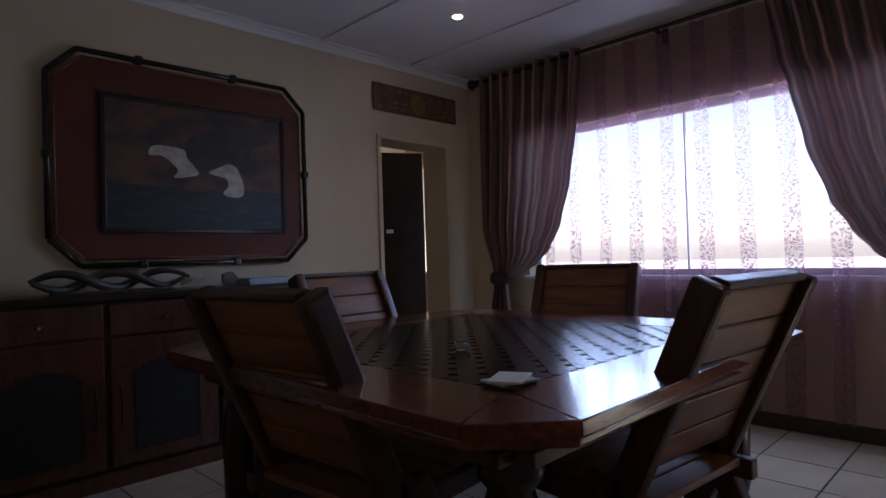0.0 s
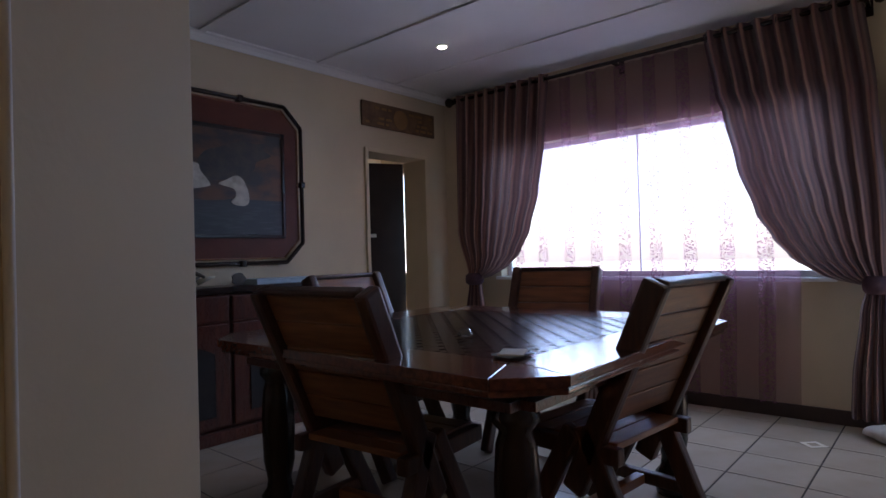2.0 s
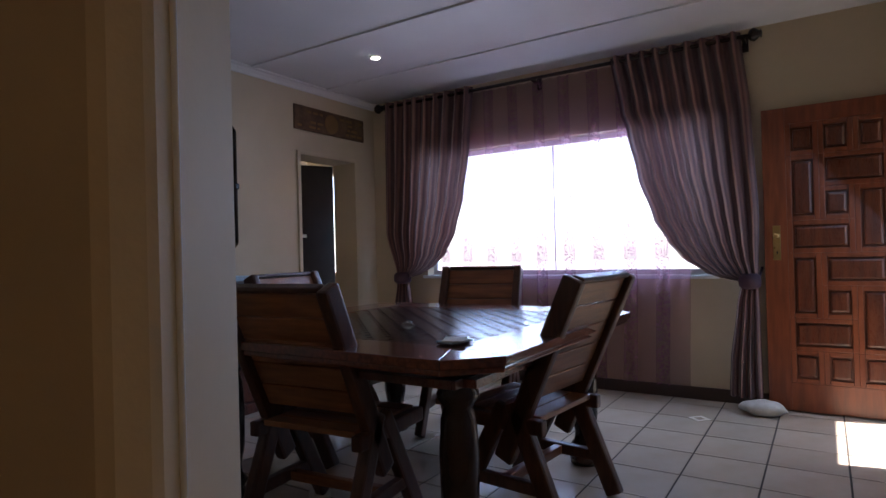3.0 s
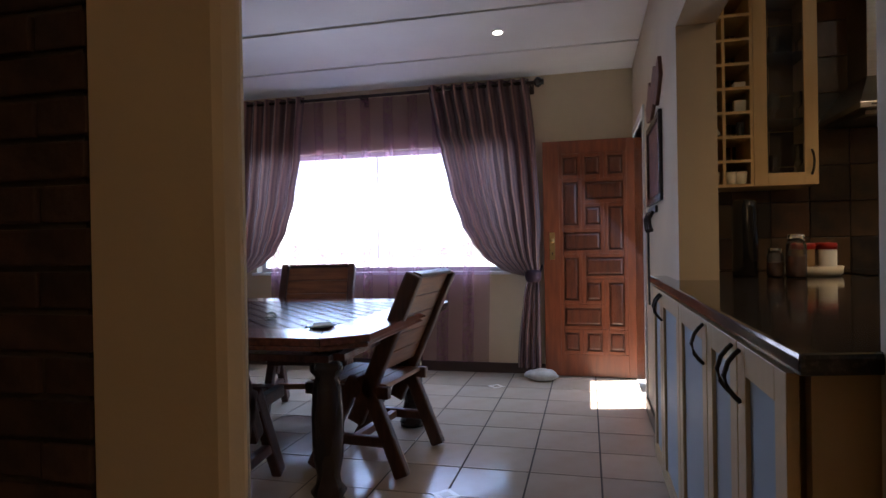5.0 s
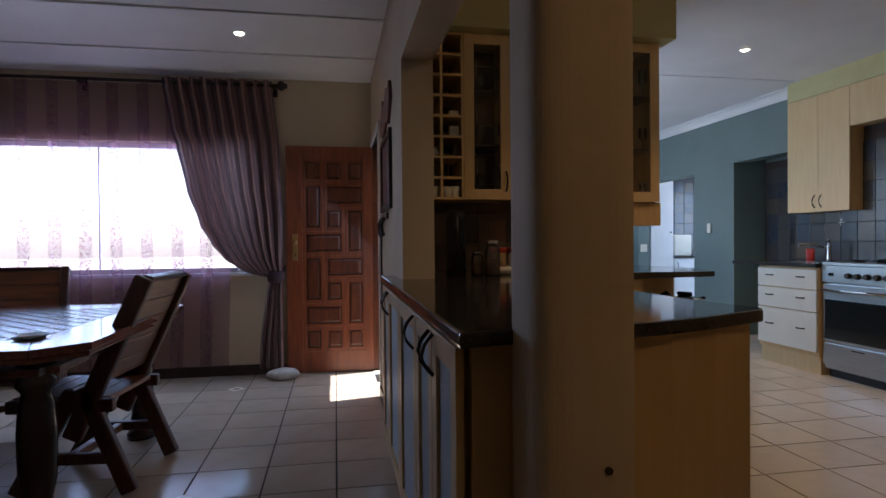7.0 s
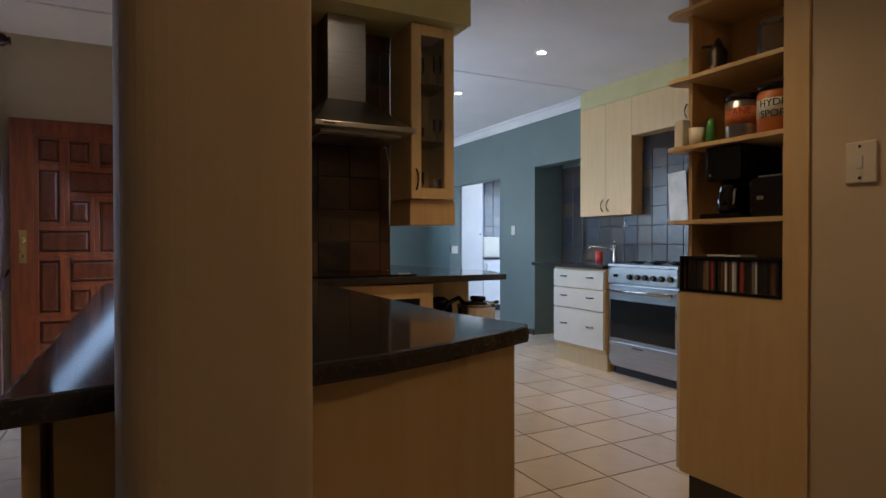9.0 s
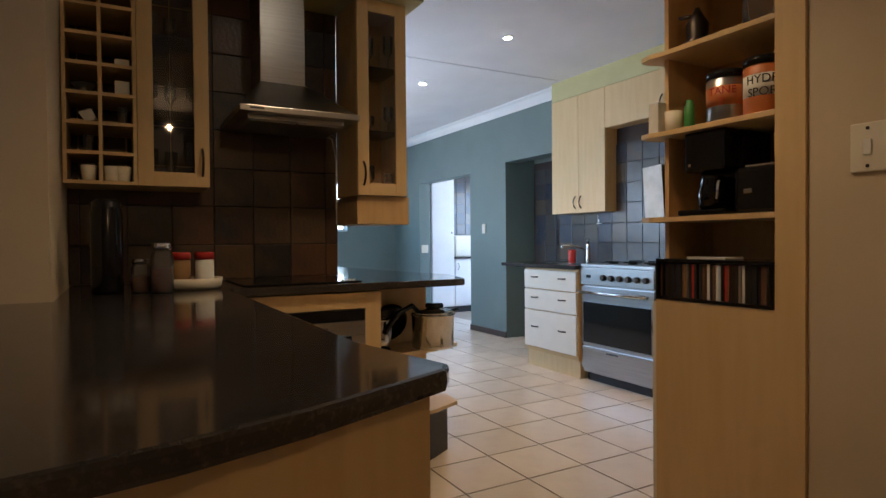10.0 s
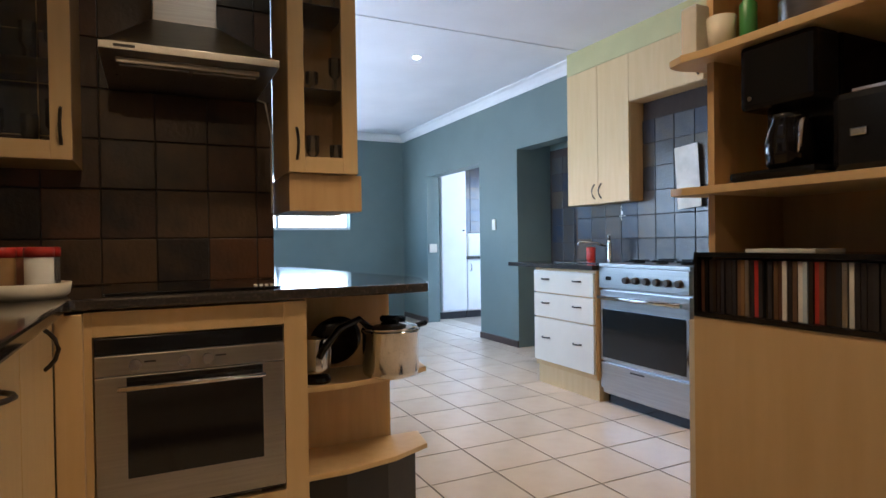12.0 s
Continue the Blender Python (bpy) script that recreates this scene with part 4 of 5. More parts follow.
def framed_door(parent, u0, u1, z0, z1, face, pane, axis="y", sign=1, hside=1, name="door", hz=None):
    """A shaker door on a plane axis = face, its front toward sign."""
    def q(a, b, lo, hi, d0, d1):
        f0, f1 = sorted((face + sign * d0, face + sign * d1))
        return ((a, f0, lo), (b, f1, hi)) if axis == "y" else ((f0, a, lo), (f1, b, hi))
    w = 0.062
    bm = bmesh.new()
    for a, b, lo, hi in ((u0, u0 + w, z0, z1), (u1 - w, u1, z0, z1), (u0 + w, u1 - w, z0, z0 + w), (u0 + w, u1 - w, z1 - w, z1)):
        bx(bm, *q(a, b, lo, hi, 0, 0.02), 0.002)
    d = part(name, bm, "maple", parent)
    p = part("pane", box(*q(u0 + w, u1 - w, z0 + w, z1 - w, 0.006, 0.010)), pane, d, "frosted glass pane" if pane == "frost" else "clear glass pane")
    hu = (u1 - 0.03) if hside > 0 else (u0 + 0.03)
    hz = hz if hz is not None else z1 - 0.13
    c = (hu, face + sign * 0.02, hz) if axis == "y" else (face + sign * 0.02, hu, hz)
    handle(c, (0, 0, 1), 0.11 if axis == "y" else 0.12, (0, sign, 0) if axis == "y" else (sign, 0, 0), d)
    return d


# dividing counter: base units, worktop
FY = -1.545
xs = [-0.86, -0.533, -0.2, 0.3, 0.8, 1.14]
for i in range(5):
    u = thing("base_unit", ((xs[i] + xs[i + 1]) / 2, -1.75, 0), "maple base cabinet with a frosted glass door", "cabinet", "counter base units")
    back = -1.98 if i == 0 else -2.27 if i < 4 else DY
    x0, x1 = xs[i], xs[i + 1]
    c0 = -0.79 if i == 0 else x0      # the first carcass stands inside the curved end
    if i == 4:
        part("carcass", box((x0, DY + 0.002, 0.1), (x1, FY - 0.002, 0.925)), "maple2", u)
    else:
        for sx in (c0, x1 - 0.016):
            part("side_panel", box((sx, back, 0.1), (sx + 0.016, FY - 0.002, 0.925)), "maple2", u)
        part("bottom_panel", box((c0 + 0.016, back, 0.1), (x1 - 0.016, FY - 0.002, 0.116)), "maple2", u)
        part("back_panel", box((c0 + 0.016, back, 0.116), (x1 - 0.016, back + 0.016, 0.925)), "maple2", u)
    part("plinth", box((x0, FY - 0.05, 0.0), (x1, FY - 0.035, 0.1)), "kick", u)
    framed_door(u, x0 + 0.004, x1 - 0.004, 0.105, 0.92, FY, "frost", "y", 1, 1 if i in (0, 3) else -1, hz=0.852)
xe = [-0.34, 0.1, 0.54, 0.98]
for i in range(3):
    x0, x1 = xe[i], xe[i + 1]
    u = thing("base_unit", ((x0 + x1) / 2, -2.28, 0), "maple base cabinet facing the cooking side", "cabinet", "counter base units")
    d = part("door", box((x0 + 0.002, -2.305, 0.105), (x1 - 0.002, -2.285, 0.92), 0.003), "maple", u)
    handle((0.835 if i == 2 else x0 + 0.2, -2.305, 0.855), (0, 0, 1) if i == 2 else (1, 0, 0), 0.105, (0, -1, 0), d)
    part("plinth", box((x0, -2.27, 0.0), (x1, -2.255, 0.1)), "kick", u)
# rounded end below the worktop
pe = thing("counter_end", (-0.75, -2.0, 0), "curved maple counter end under the dark worktop", "counter")
endp = [(-0.862, -1.56), (-0.872, -1.66), (-0.862, -1.86), (-0.84, -2.05), (-0.79, -2.2), (-0.70, -2.365), (-0.34, -2.32), (-0.34, -2.295), (-0.685, -2.335), (-0.765, -2.19), (-0.79, -2.045), (-0.815, -1.86), (-0.835, -1.66), (-0.835, -1.56)]
part("panel", prism(endp, 0.0, 0.932), "maple", pe)
wt = [(-0.955, -1.515), (-0.925, -1.64), (-0.918, -1.86), (-0.89, -2.0), (-0.845, -2.14), (-0.785, -2.28), (-0.745, -2.37), (-0.71, -2.395), (-0.66, -2.385), (-0.45, -2.345), (0.96, -2.345), (0.985, -2.36), (1.0, -2.4), (0.995, -3.02), (0.985, -3.40), (1.0, -3.46), (1.06, -3.49), (1.36, -3.58), (1.785, -3.5), (3.0, -3.35), (3.0, -3.05), (1.79, -3.05), (1.79, -3.035), (1.66, -3.035), (1.66, -1.765), (0.8, -1.765), (0.8, DY + 0.001), (1.17, DY + 0.001), (1.17, -1.515)]
ws = solid("worktop", prism(wt, TOP - 0.034, TOP, "z", 0.008), "granite", "continuous polished dark granite worktop", "worktop")

# hob side: oven housing, oven, open shelves
oh = thing("oven_housing", (1.35, -2.66, 0), "maple housing round the built-in oven", "cabinet")
part("side_panel", box((1.03, -2.395, 0.1), (1.62, -2.375, 0.925)), "maple", oh)
part("side_panel", box((1.03, -3.02, 0.1), (1.62, -2.945, 0.925)), "maple", oh)
part("corner_filler", box((0.985, -2.375, 0.1), (1.05, -2.307, 0.925), 0.003), "maple", oh)
part("top_rail", box((1.03, -2.945, 0.85), (1.05, -2.395, 0.925), 0.002), "maple", oh)
part("lower_drawer", box((1.028, -2.945, 0.12), (1.05, -2.395, 0.30), 0.003), "maple", oh)
part("plinth", box((1.08, -3.018, 0.0), (1.1, -2.32, 0.1)), "kick", oh)
ov = thing("oven", (1.3, -2.67, 0.31), "built-in brushed steel oven with a dark glass door", "oven")
part("body", box((1.045, -2.94, 0.31), (1.6, -2.4, 0.845)), "black", ov)
part("vent_strip", box((1.024, -2.94, 0.797), (1.046, -2.4, 0.846), 0.002), "black", ov)
cp = part("control_panel", box((1.018, -2.94, 0.735), (1.045, -2.4, 0.795), 0.003), "steel", ov)
for y in (-2.506, -2.64, -2.706):
    part("knob", lathe([(0.017, 0), (0.016, 0.018), (0.012, 0.022)], (0.996, y, 0.766), 16, "x"), "chrome", cp)
for y in (-2.545, -2.745):
    part("marking", box((1.0165, y - 0.016, 0.768), (1.0182, y + 0.016, 0.773)), "kick", cp)
od = part("oven_door", box((1.018, -2.94, 0.325), (1.045, -2.4, 0.732), 0.003), "steel", ov)
part("glass", box((1.0145, -2.872, 0.427), (1.019, -2.482, 0.729), 0.002), "blackglass", od)
part("door_bar", both(tube([(0.985, -2.875, 0.7), (0.985, -2.46, 0.7)], 0.008), box((0.985, -2.865, 0.696), (1.02, -2.855, 0.704)), box((0.985, -2.485, 0.696), (1.02, -2.475, 0.704))), "chrome", od, "round steel bar")
es = thing("end_shelves", (1.3, -3.25, 0), "open rounded maple end shelves", "shelf")
part("back_panel", box((1.44, -3.46, 0.1), (1.46, -3.02, 0.925)), "maple2", es)
for z in (0.28, 0.6):
    part("shelf_board", prism([(1.44, -3.02), (1.15, -3.02), (1.15, -3.2), (1.19, -3.40), (1.27, -3.57), (1.44, -3.6)], z - 0.02, z, "z", 0.003), "maple", es)
part("end_upright", box((1.46, -3.48, 0.0), (1.62, -3.46, 0.925)), "maple", es)
part("curved_plinth", prism([(1.5, -3.02), (1.19, -3.02), (1.19, -3.2), (1.23, -3.38), (1.33, -3.54), (1.5, -3.57)], 0.0, 0.258), "kick", es)
pot = thing("pressure_cooker", (1.21, -3.39, 0.6), "polished steel pressure cooker with black handles", "pot")
part("body", lathe([(0.098, 0), (0.108, 0.008), (0.11, 0.02), (0.11, 0.165), (0.116, 0.17), (0.116, 0.178)], (1.21, -3.39, 0.6), 32), "chrome", pot)
part("lid", lathe([(0.114, 0.179), (0.105, 0.192), (0.05, 0.205), (0.01, 0.208)], (1.21, -3.39, 0.6), 32), "chrome", pot)
part("long_handle", tube([(1.19, -3.3, 0.79), (1.17, -3.25, 0.83), (1.16, -3.17, 0.80), (1.15, -3.11, 0.735), (1.15, -3.09, 0.7)], 0.013, 10), "black", pot)
part("short_handle", both(tube([(1.23, -3.49, 0.775), (1.25, -3.56, 0.785)], 0.012), tube([(1.19, -3.42, 0.815), (1.21, -3.36, 0.82), (1.24, -3.46, 0.81)], 0.014)), "black", pot)
pn = thing("steel_jug", (1.16, -3.12, 0.6), "small steel jug with a black base", "jug")
part("body", lathe([(0.045, 0.03), (0.05, 0.06), (0.055, 0.12), (0.045, 0.16), (0.047, 0.165)], (1.22, -3.10, 0.6), 24), "chrome", pn)
part("stand", lathe([(0.05, 0), (0.052, 0.012), (0.04, 0.03)], (1.22, -3.10, 0.6), 24), "black", pn)
fp = thing("frying_pan", (1.17, -3.24, 0.6), "black pan leaning behind the pressure cooker", "pan")
part("pan", (lambda b: (bmesh.ops.transform(b, matrix=Matrix.Translation((1.36, -3.22, 0.71)) @ Matrix.Rotation(radians(72), 4, "Y"), verts=b.verts), b)[1])(lathe([(0.085, 0), (0.105, 0.03), (0.108, 0.032), (0.1, 0.034), (0.08, 0.006)], (0, 0, 0), 28)), "black", fp)
hb = thing("hob", (1.32, -2.68, TOP), "black glass hob set in the worktop", "hob")
part("glass", box((1.08, -2.95, TOP + 0.001), (1.56, -2.42, TOP + 0.007), 0.002), "blackglass", hb)
for i in range(4):
    part("touch_key", box((1.12, -2.93 + i * 0.018, TOP + 0.007), (1.135, -2.92 + i * 0.018, TOP + 0.012)), "paper", hb)

# wall units and hood
bh = wall("bulkhead", box((1.25, -3.375, 2.405), (1.665, -1.76, KC)), "olive", "yellow painted bulkhead above the wall units", "bulkhead")
wr = thing("wine_rack", (1.5, -1.9, 1.405), "maple pigeonhole rack holding cups and odds and ends", "rack")
ry0, ry1, rz0, rz1 = -2.035, -1.765, 1.405, 2.4
part("back_board", box((1.645, ry0, rz0), (1.663, ry1, rz1)), "maple2", wr)
for i in range(3):
    y = ry1 - i * (ry1 - ry0 - 0.014) / 2
    part("divider", box((1.34, y - 0.014, rz0), (1.645, y, rz1)), "maple", wr)
for i in range(9):
    z = rz0 + i * (rz1 - rz0 - 0.014) / 8
    part("shelf_board", box((1.338, ry0 + 0.001, z), (1.644, ry1 - 0.001, z + 0.014)), "maple", wr)
for c, r, kind_ in ((0, 0, "mug"), (1, 0, "mug"), (1, 0, "mug2"), (1, 2, "glass"), (0, 2, "card"), (0, 1, "glass"), (1, 3, "boxy"), (1, 4, "boxy2"), (0, 3, "bowl")):
    yc = ry1 - 0.075 - c * 0.128 + (0.03 if kind_ == "mug2" else -0.015)
    zc = rz0 + 0.014 + r * 0.1233
    if kind_.startswith("mug"):
        solid("cup", lathe([(0.022, 0), (0.026, 0.01), (0.032, 0.065), (0.029, 0.065), (0.02, 0.012)], (1.38, yc, zc), 18), "cream", "cream cup in a pigeonhole", "cup", "cups in the rack")
    elif kind_ == "glass":
        solid("tumbler", lathe([(0.016, 0), (0.02, 0.07), (0.018, 0.07), (0.014, 0.006)], (1.38, yc, zc), 16), "tumbler", "small clear glass in a pigeonhole", "glass", "cups in the rack")
    elif kind_ == "card":
        solid("folded_note", prism([(yc - 0.035, zc + 0.01), (yc + 0.01, zc), (yc + 0.035, zc + 0.035), (yc - 0.012, zc + 0.055)], 1.36, 1.365, "x"), "paper", "crumpled white paper note in a pigeonhole", "note")
    elif kind_ == "bowl":
        solid("bowl", lathe([(0.02, 0), (0.045, 0.035), (0.042, 0.035), (0.018, 0.004)], (1.39, yc + 0.015, zc), 18), "tumbler", "small glass bowl in a pigeonhole", "bowl")
    else:
        solid("small_box", box((1.37, yc - 0.028, zc), (1.42, yc + 0.028, zc + (0.06 if kind_ == "boxy" else 0.03)), 0.003), "paper", "small white cardboard box in a pigeonhole", "box")


def glass_unit(y0, y1, z0, z1, hside, label):
    u = thing("glass_cabinet", (1.5, (y0 + y1) / 2, z0), label, "cabinet", "glass-fronted wall units")
    for a, b in ((y0, y0 + 0.016), (y1 - 0.016, y1)):
        part("side_panel", box((1.36, a, z0), (1.663, b, z1)), "maple2", u)
    for a, b in ((z0, z0 + 0.016), (z1 - 0.016, z1)):
        part("end_panel", box((1.36, y0 + 0.016, a), (1.663, y1 - 0.016, b)), "maple2", u)
    part("back_panel", box((1.647, y0 + 0.016, z0 + 0.016), (1.663, y1 - 0.016, z1 - 0.016)), "maple2", u)
    framed_door(u, y0, y1, z0, z1, 1.358, "glass", "x", -1, hside, hz=z0 + 0.11)
    for k in (1, 2):
        part("glass_shelf", box((1.38, y0 + 0.017, z0 + k * (z1 - z0) / 3), (1.646, y1 - 0.017, z0 + k * (z1 - z0) / 3 + 0.006)), "tumbler", u)
    for k in range(3):
        for j in range(3):
            zz_ = z0 + k * (z1 - z0) / 3 + (0.007 if k else 0.017)
            yy = y0 + 0.06 + j * (y1 - y0 - 0.12) / 2
            h = random.uniform(0.09, 0.2)
            solid("drinking_glass", lathe([(0.02, 0), (0.024, 0.004), (0.005, 0.012), (0.005, h * 0.4), (0.026, h * 0.55), (0.028, h), (0.026, h), (0.022, h * 0.57)], (1.44 + 0.08 * (j % 2), yy, zz_), 14), "tumbler", "stemmed glass behind the cabinet door", "glass", "glasses in the wall units")
    return u


glass_unit(-2.325, -2.037, 1.405, 2.4, -1, "tall maple wall unit with a clear glass door")
glass_unit(-3.31, -3.035, 1.395, 2.4, 1, "tall maple wall unit at the end of the slate wall")
solid("pelmet_box", both(box((1.37, -3.335, 1.245), (1.78, -3.04, 1.393), 0.003)), "maple2", "maple box below the end wall unit", "cabinet")
hd = thing("cooker_hood", (1.4, -2.68, 1.7), "brushed steel chimney cooker hood", "cooker hood")
part("chimney", box((1.42, -2.79, 1.93), (1.66, -2.57, 2.404), 0.004), "steel", hd)
hood = bmesh.new()
lo = [(1.125, -2.957), (1.66, -2.957), (1.66, -2.42), (1.125, -2.42)]
hi = [(1.42, -2.79), (1.66, -2.79), (1.66, -2.57), (1.42, -2.57)]
va, vb = [hood.verts.new((*p, 1.748)) for p in lo], [hood.verts.new((*p, 1.935)) for p in hi]
for i in range(4):
    hood.faces.new((va[i], va[(i + 1) % 4], vb[(i + 1) % 4], vb[i]))
hood.faces.new(vb); hood.faces.new(va[::-1])
bmesh.ops.recalc_face_normals(hood, faces=hood.faces[:])
part("canopy", hood, "steel", hd)
lip = part("lip", box((1.113, -2.961, 1.722), (1.66, -2.418, 1.749), 0.003), "steel", hd)
part("badge", box((1.1105, -2.52, 1.732), (1.1135, -2.46, 1.74)), "kick", lip)
part("filter_housing", box((1.18, -2.905, 1.702), (1.48, -2.462, 1.722), 0.004), "steel", hd)
for y0, y1 in ((-2.895, -2.69), (-2.677, -2.472)):
    part("filter_mesh", box((1.2, y0, 1.697), (1.46, y1, 1.703), 0.002), "steel", hd)
part("cable", tube([(1.64, -2.95, 1.735), (1.64, -3.0, 1.72), (1.645, -3.022, 1.6), (1.645, -3.022, 1.3), (1.645, -3.02, 1.25)], 0.004, 8), "cream", hd)

# things on the worktop
cm = solid("coffee_flask", lathe([(0.052, 0), (0.055, 0.01), (0.055, 0.3), (0.05, 0.315), (0.05, 0.345), (0.03, 0.355)], (1.05, -1.92, TOP), 28), "black", "tall black canister on the worktop", "canister")
for nm, x, y, r, h, cap, mt in (("spice_jar", 1.0, -2.03, 0.034, 0.13, "chrome", "tumbler"), ("storage_jar", 0.95, -2.1, 0.04, 0.19, "chrome", "tumbler")):
    j = thing(nm, (x, y, TOP), "clear glass jar with a steel lid", "jar", "jars on the worktop")
    part("jar", lathe([(r * 0.9, 0), (r, 0.008), (r, h * 0.75), (r * 0.8, h * 0.83), (r * 0.8, h * 0.85)], (x, y, TOP), 20), mt, j)
    part("contents", lathe([(r * 0.85, 0.004), (r * 0.93, 0.01), (r * 0.93, h * 0.5)], (x, y, TOP), 20), "carved", j)
    part("lid", lathe([(r * 0.86, h * 0.85), (r * 0.86, h * 0.99), (r * 0.7, h)], (x, y, TOP), 20), cap, j)
ty = thing("jar_tray", (1.12, -2.22, TOP), "round white tray holding spice jars", "tray")
part("tray", lathe([(0.10, 0), (0.115, 0.012), (0.12, 0.045), (0.114, 0.045), (0.108, 0.014)], (1.12, -2.22, TOP), 32), "cream", ty)
for dx, dy, c in ((-0.05, 0.045, "ochre"), (-0.045, -0.045, "paper"), (0.04, 0.04, "carved"), (0.045, -0.05, "tumbler")):
    j = thing("spice_jar", (1.12 + dx, -2.22 + dy, TOP + 0.015), "small spice jar with a red lid on the tray", "jar", "jars on the tray")
    part("jar", lathe([(0.034, 0.015), (0.036, 0.02), (0.036, 0.12)], (1.12 + dx, -2.22 + dy, TOP), 18), c, j)
    part("lid", lathe([(0.038, 0.121), (0.038, 0.145), (0.034, 0.15)], (1.12 + dx, -2.22 + dy, TOP), 18), "red", j, "red plastic lid")

# tall unit with open shelves, flush with the passage wall
tu = thing("pantry_unit", (-0.25, -3.85, 0), "tall maple unit with open shelves over a plain panel", "cabinet")
UF, UL, UR, US = -3.69, 0.018, -0.43, -0.52
part("lower_panel", box((US, UF - 0.02, 0.17), (UL, UF, 0.935)), "maple", tu)
part("stile", box((US, UF - 0.3, 0.935), (UR, UF, KC - 0.001)), "maple", tu)
part("back_panel", box((UR, UF - 0.318, 0.935), (UL, UF - 0.3, KC - 0.001)), "maple2", tu)
part("side_panel", box((UL - 0.018, UF - 0.3, 0.935), (UL, UF - 0.05, KC - 0.001)), "maple2", tu)
part("base_board", box((UR, UF - 0.3, 0.917), (UL, UF - 0.02, 0.935)), "maple2", tu)
part("plinth", box((US, UF - 0.3, 0.0), (UL, UF - 0.06, 0.17)), "kick", tu)
part("lower_body", box((US, UF - 0.318, 0.17), (UL - 0.002, UF - 0.021, 0.917)), "maple2", tu)
fdn = part("front_door", box((UL, UF - 0.3, 0.18), (UL + 0.018, UF - 0.002, 0.925), 0.002), "cream", tu)
handle((UL + 0.018, UF - 0.04, 0.82), (0, 0, 1), 0.15, (1, 0, 0), fdn)
SH = [1.235, 1.546, 1.835, 2.12]
for z in SH:
    part("shelf_board", prism([(UR, UF - 0.3), (UR, UF + 0.001), (-0.02, UF + 0.002), (0.04, UF + 0.012), (0.085, UF), (0.095, UF - 0.04), (0.06, UF - 0.16), (0.02, UF - 0.3)], z - 0.018, z, "z", 0.002), "maple", tu)
cr_ = thing("cd_rack", (-0.2, UF, 0.935), "black rack filled with disc cases", "disc rack")
part("rack", both(box((UR + 0.002, UF - 0.16, 0.936), (UL - 0.002, UF + 0.003, 0.947)), box((UR + 0.002, UF - 0.16, 1.073), (UL - 0.002, UF + 0.003, 1.084)), box((UR + 0.002, UF - 0.16, 0.947), (UR + 0.012, UF + 0.003, 1.073)), box((UL - 0.012, UF - 0.05, 0.947), (UL - 0.002, UF + 0.003, 1.073)), box((UR + 0.012, UF - 0.16, 0.947), (UL - 0.012, UF - 0.15, 1.073))), "black", cr_)
CDS = ["iron", "leather", "paper", "bluebook", "black", "red", "ochre", "kick", "steel", "carved"]
x = UL - 0.014
while x > UR + 0.024:
    c = random.choice(CDS + ["black", "leather", "kick", "iron", "kick", "carved", "black", "chairdark", "signwood", "kick", "leather", "iron"])
    solid("disc_case", box((x - 0.0092, UF - 0.14, 0.948), (x, UF - 0.004 - random.uniform(0, 0.006), 1.068)), c, "slim plastic disc case in the rack", "disc case", "disc cases")
    x -= 0.0104
mg = solid("folded_papers", box((-0.25, UF - 0.12, 1.0845), (-0.1, UF - 0.02, 1.092), 0.001), "paper", "white papers lying on the disc rack", "papers")
mk = thing("coffee_machine", (-0.18, UF - 0.15, 1.235), "black filter coffee machine with a glass jug", "coffee machine")
part("column", box((-0.255, UF - 0.27, 1.236), (-0.095, UF - 0.1, 1.525), 0.01), "black", mk)
part("head", box((-0.255, UF - 0.1, 1.385), (-0.095, UF - 0.012, 1.525), 0.012), "black", mk)
part("base", box((-0.265, UF - 0.1, 1.2355), (-0.08, UF + 0.004, 1.256), 0.008), "black", mk)
part("jug", lathe([(0.036, 0), (0.044, 0.01), (0.046, 0.06), (0.034, 0.1), (0.038, 0.11)], (-0.18, UF - 0.05, 1.257), 24), "blackglass", mk)
part("jug_handle", tube([(-0.225, UF - 0.03, 1.36), (-0.235, UF - 0.005, 1.34), (-0.228, UF - 0.01, 1.28)], 0.005), "chrome", mk)
part("brew_light", lathe([(0.006, 0), (0.005, 0.003)], (-0.12, UF - 0.012, 1.41), 10, "y"), "chrome", mk)
ts = thing("toaster", (-0.36, UF - 0.15, 1.235), "glossy black toaster with a steel top rim", "toaster")
part("body", box((-0.428, UF - 0.26, 1.236), (-0.275, UF - 0.03, 1.385), 0.014), "black", ts)
part("rim", box((-0.42, UF - 0.25, 1.385), (-0.3, UF - 0.05, 1.393), 0.002), "chrome", ts)
part("lever", box((-0.34, UF - 0.042, 1.30), (-0.31, UF - 0.025, 1.315), 0.003), "chrome", ts)


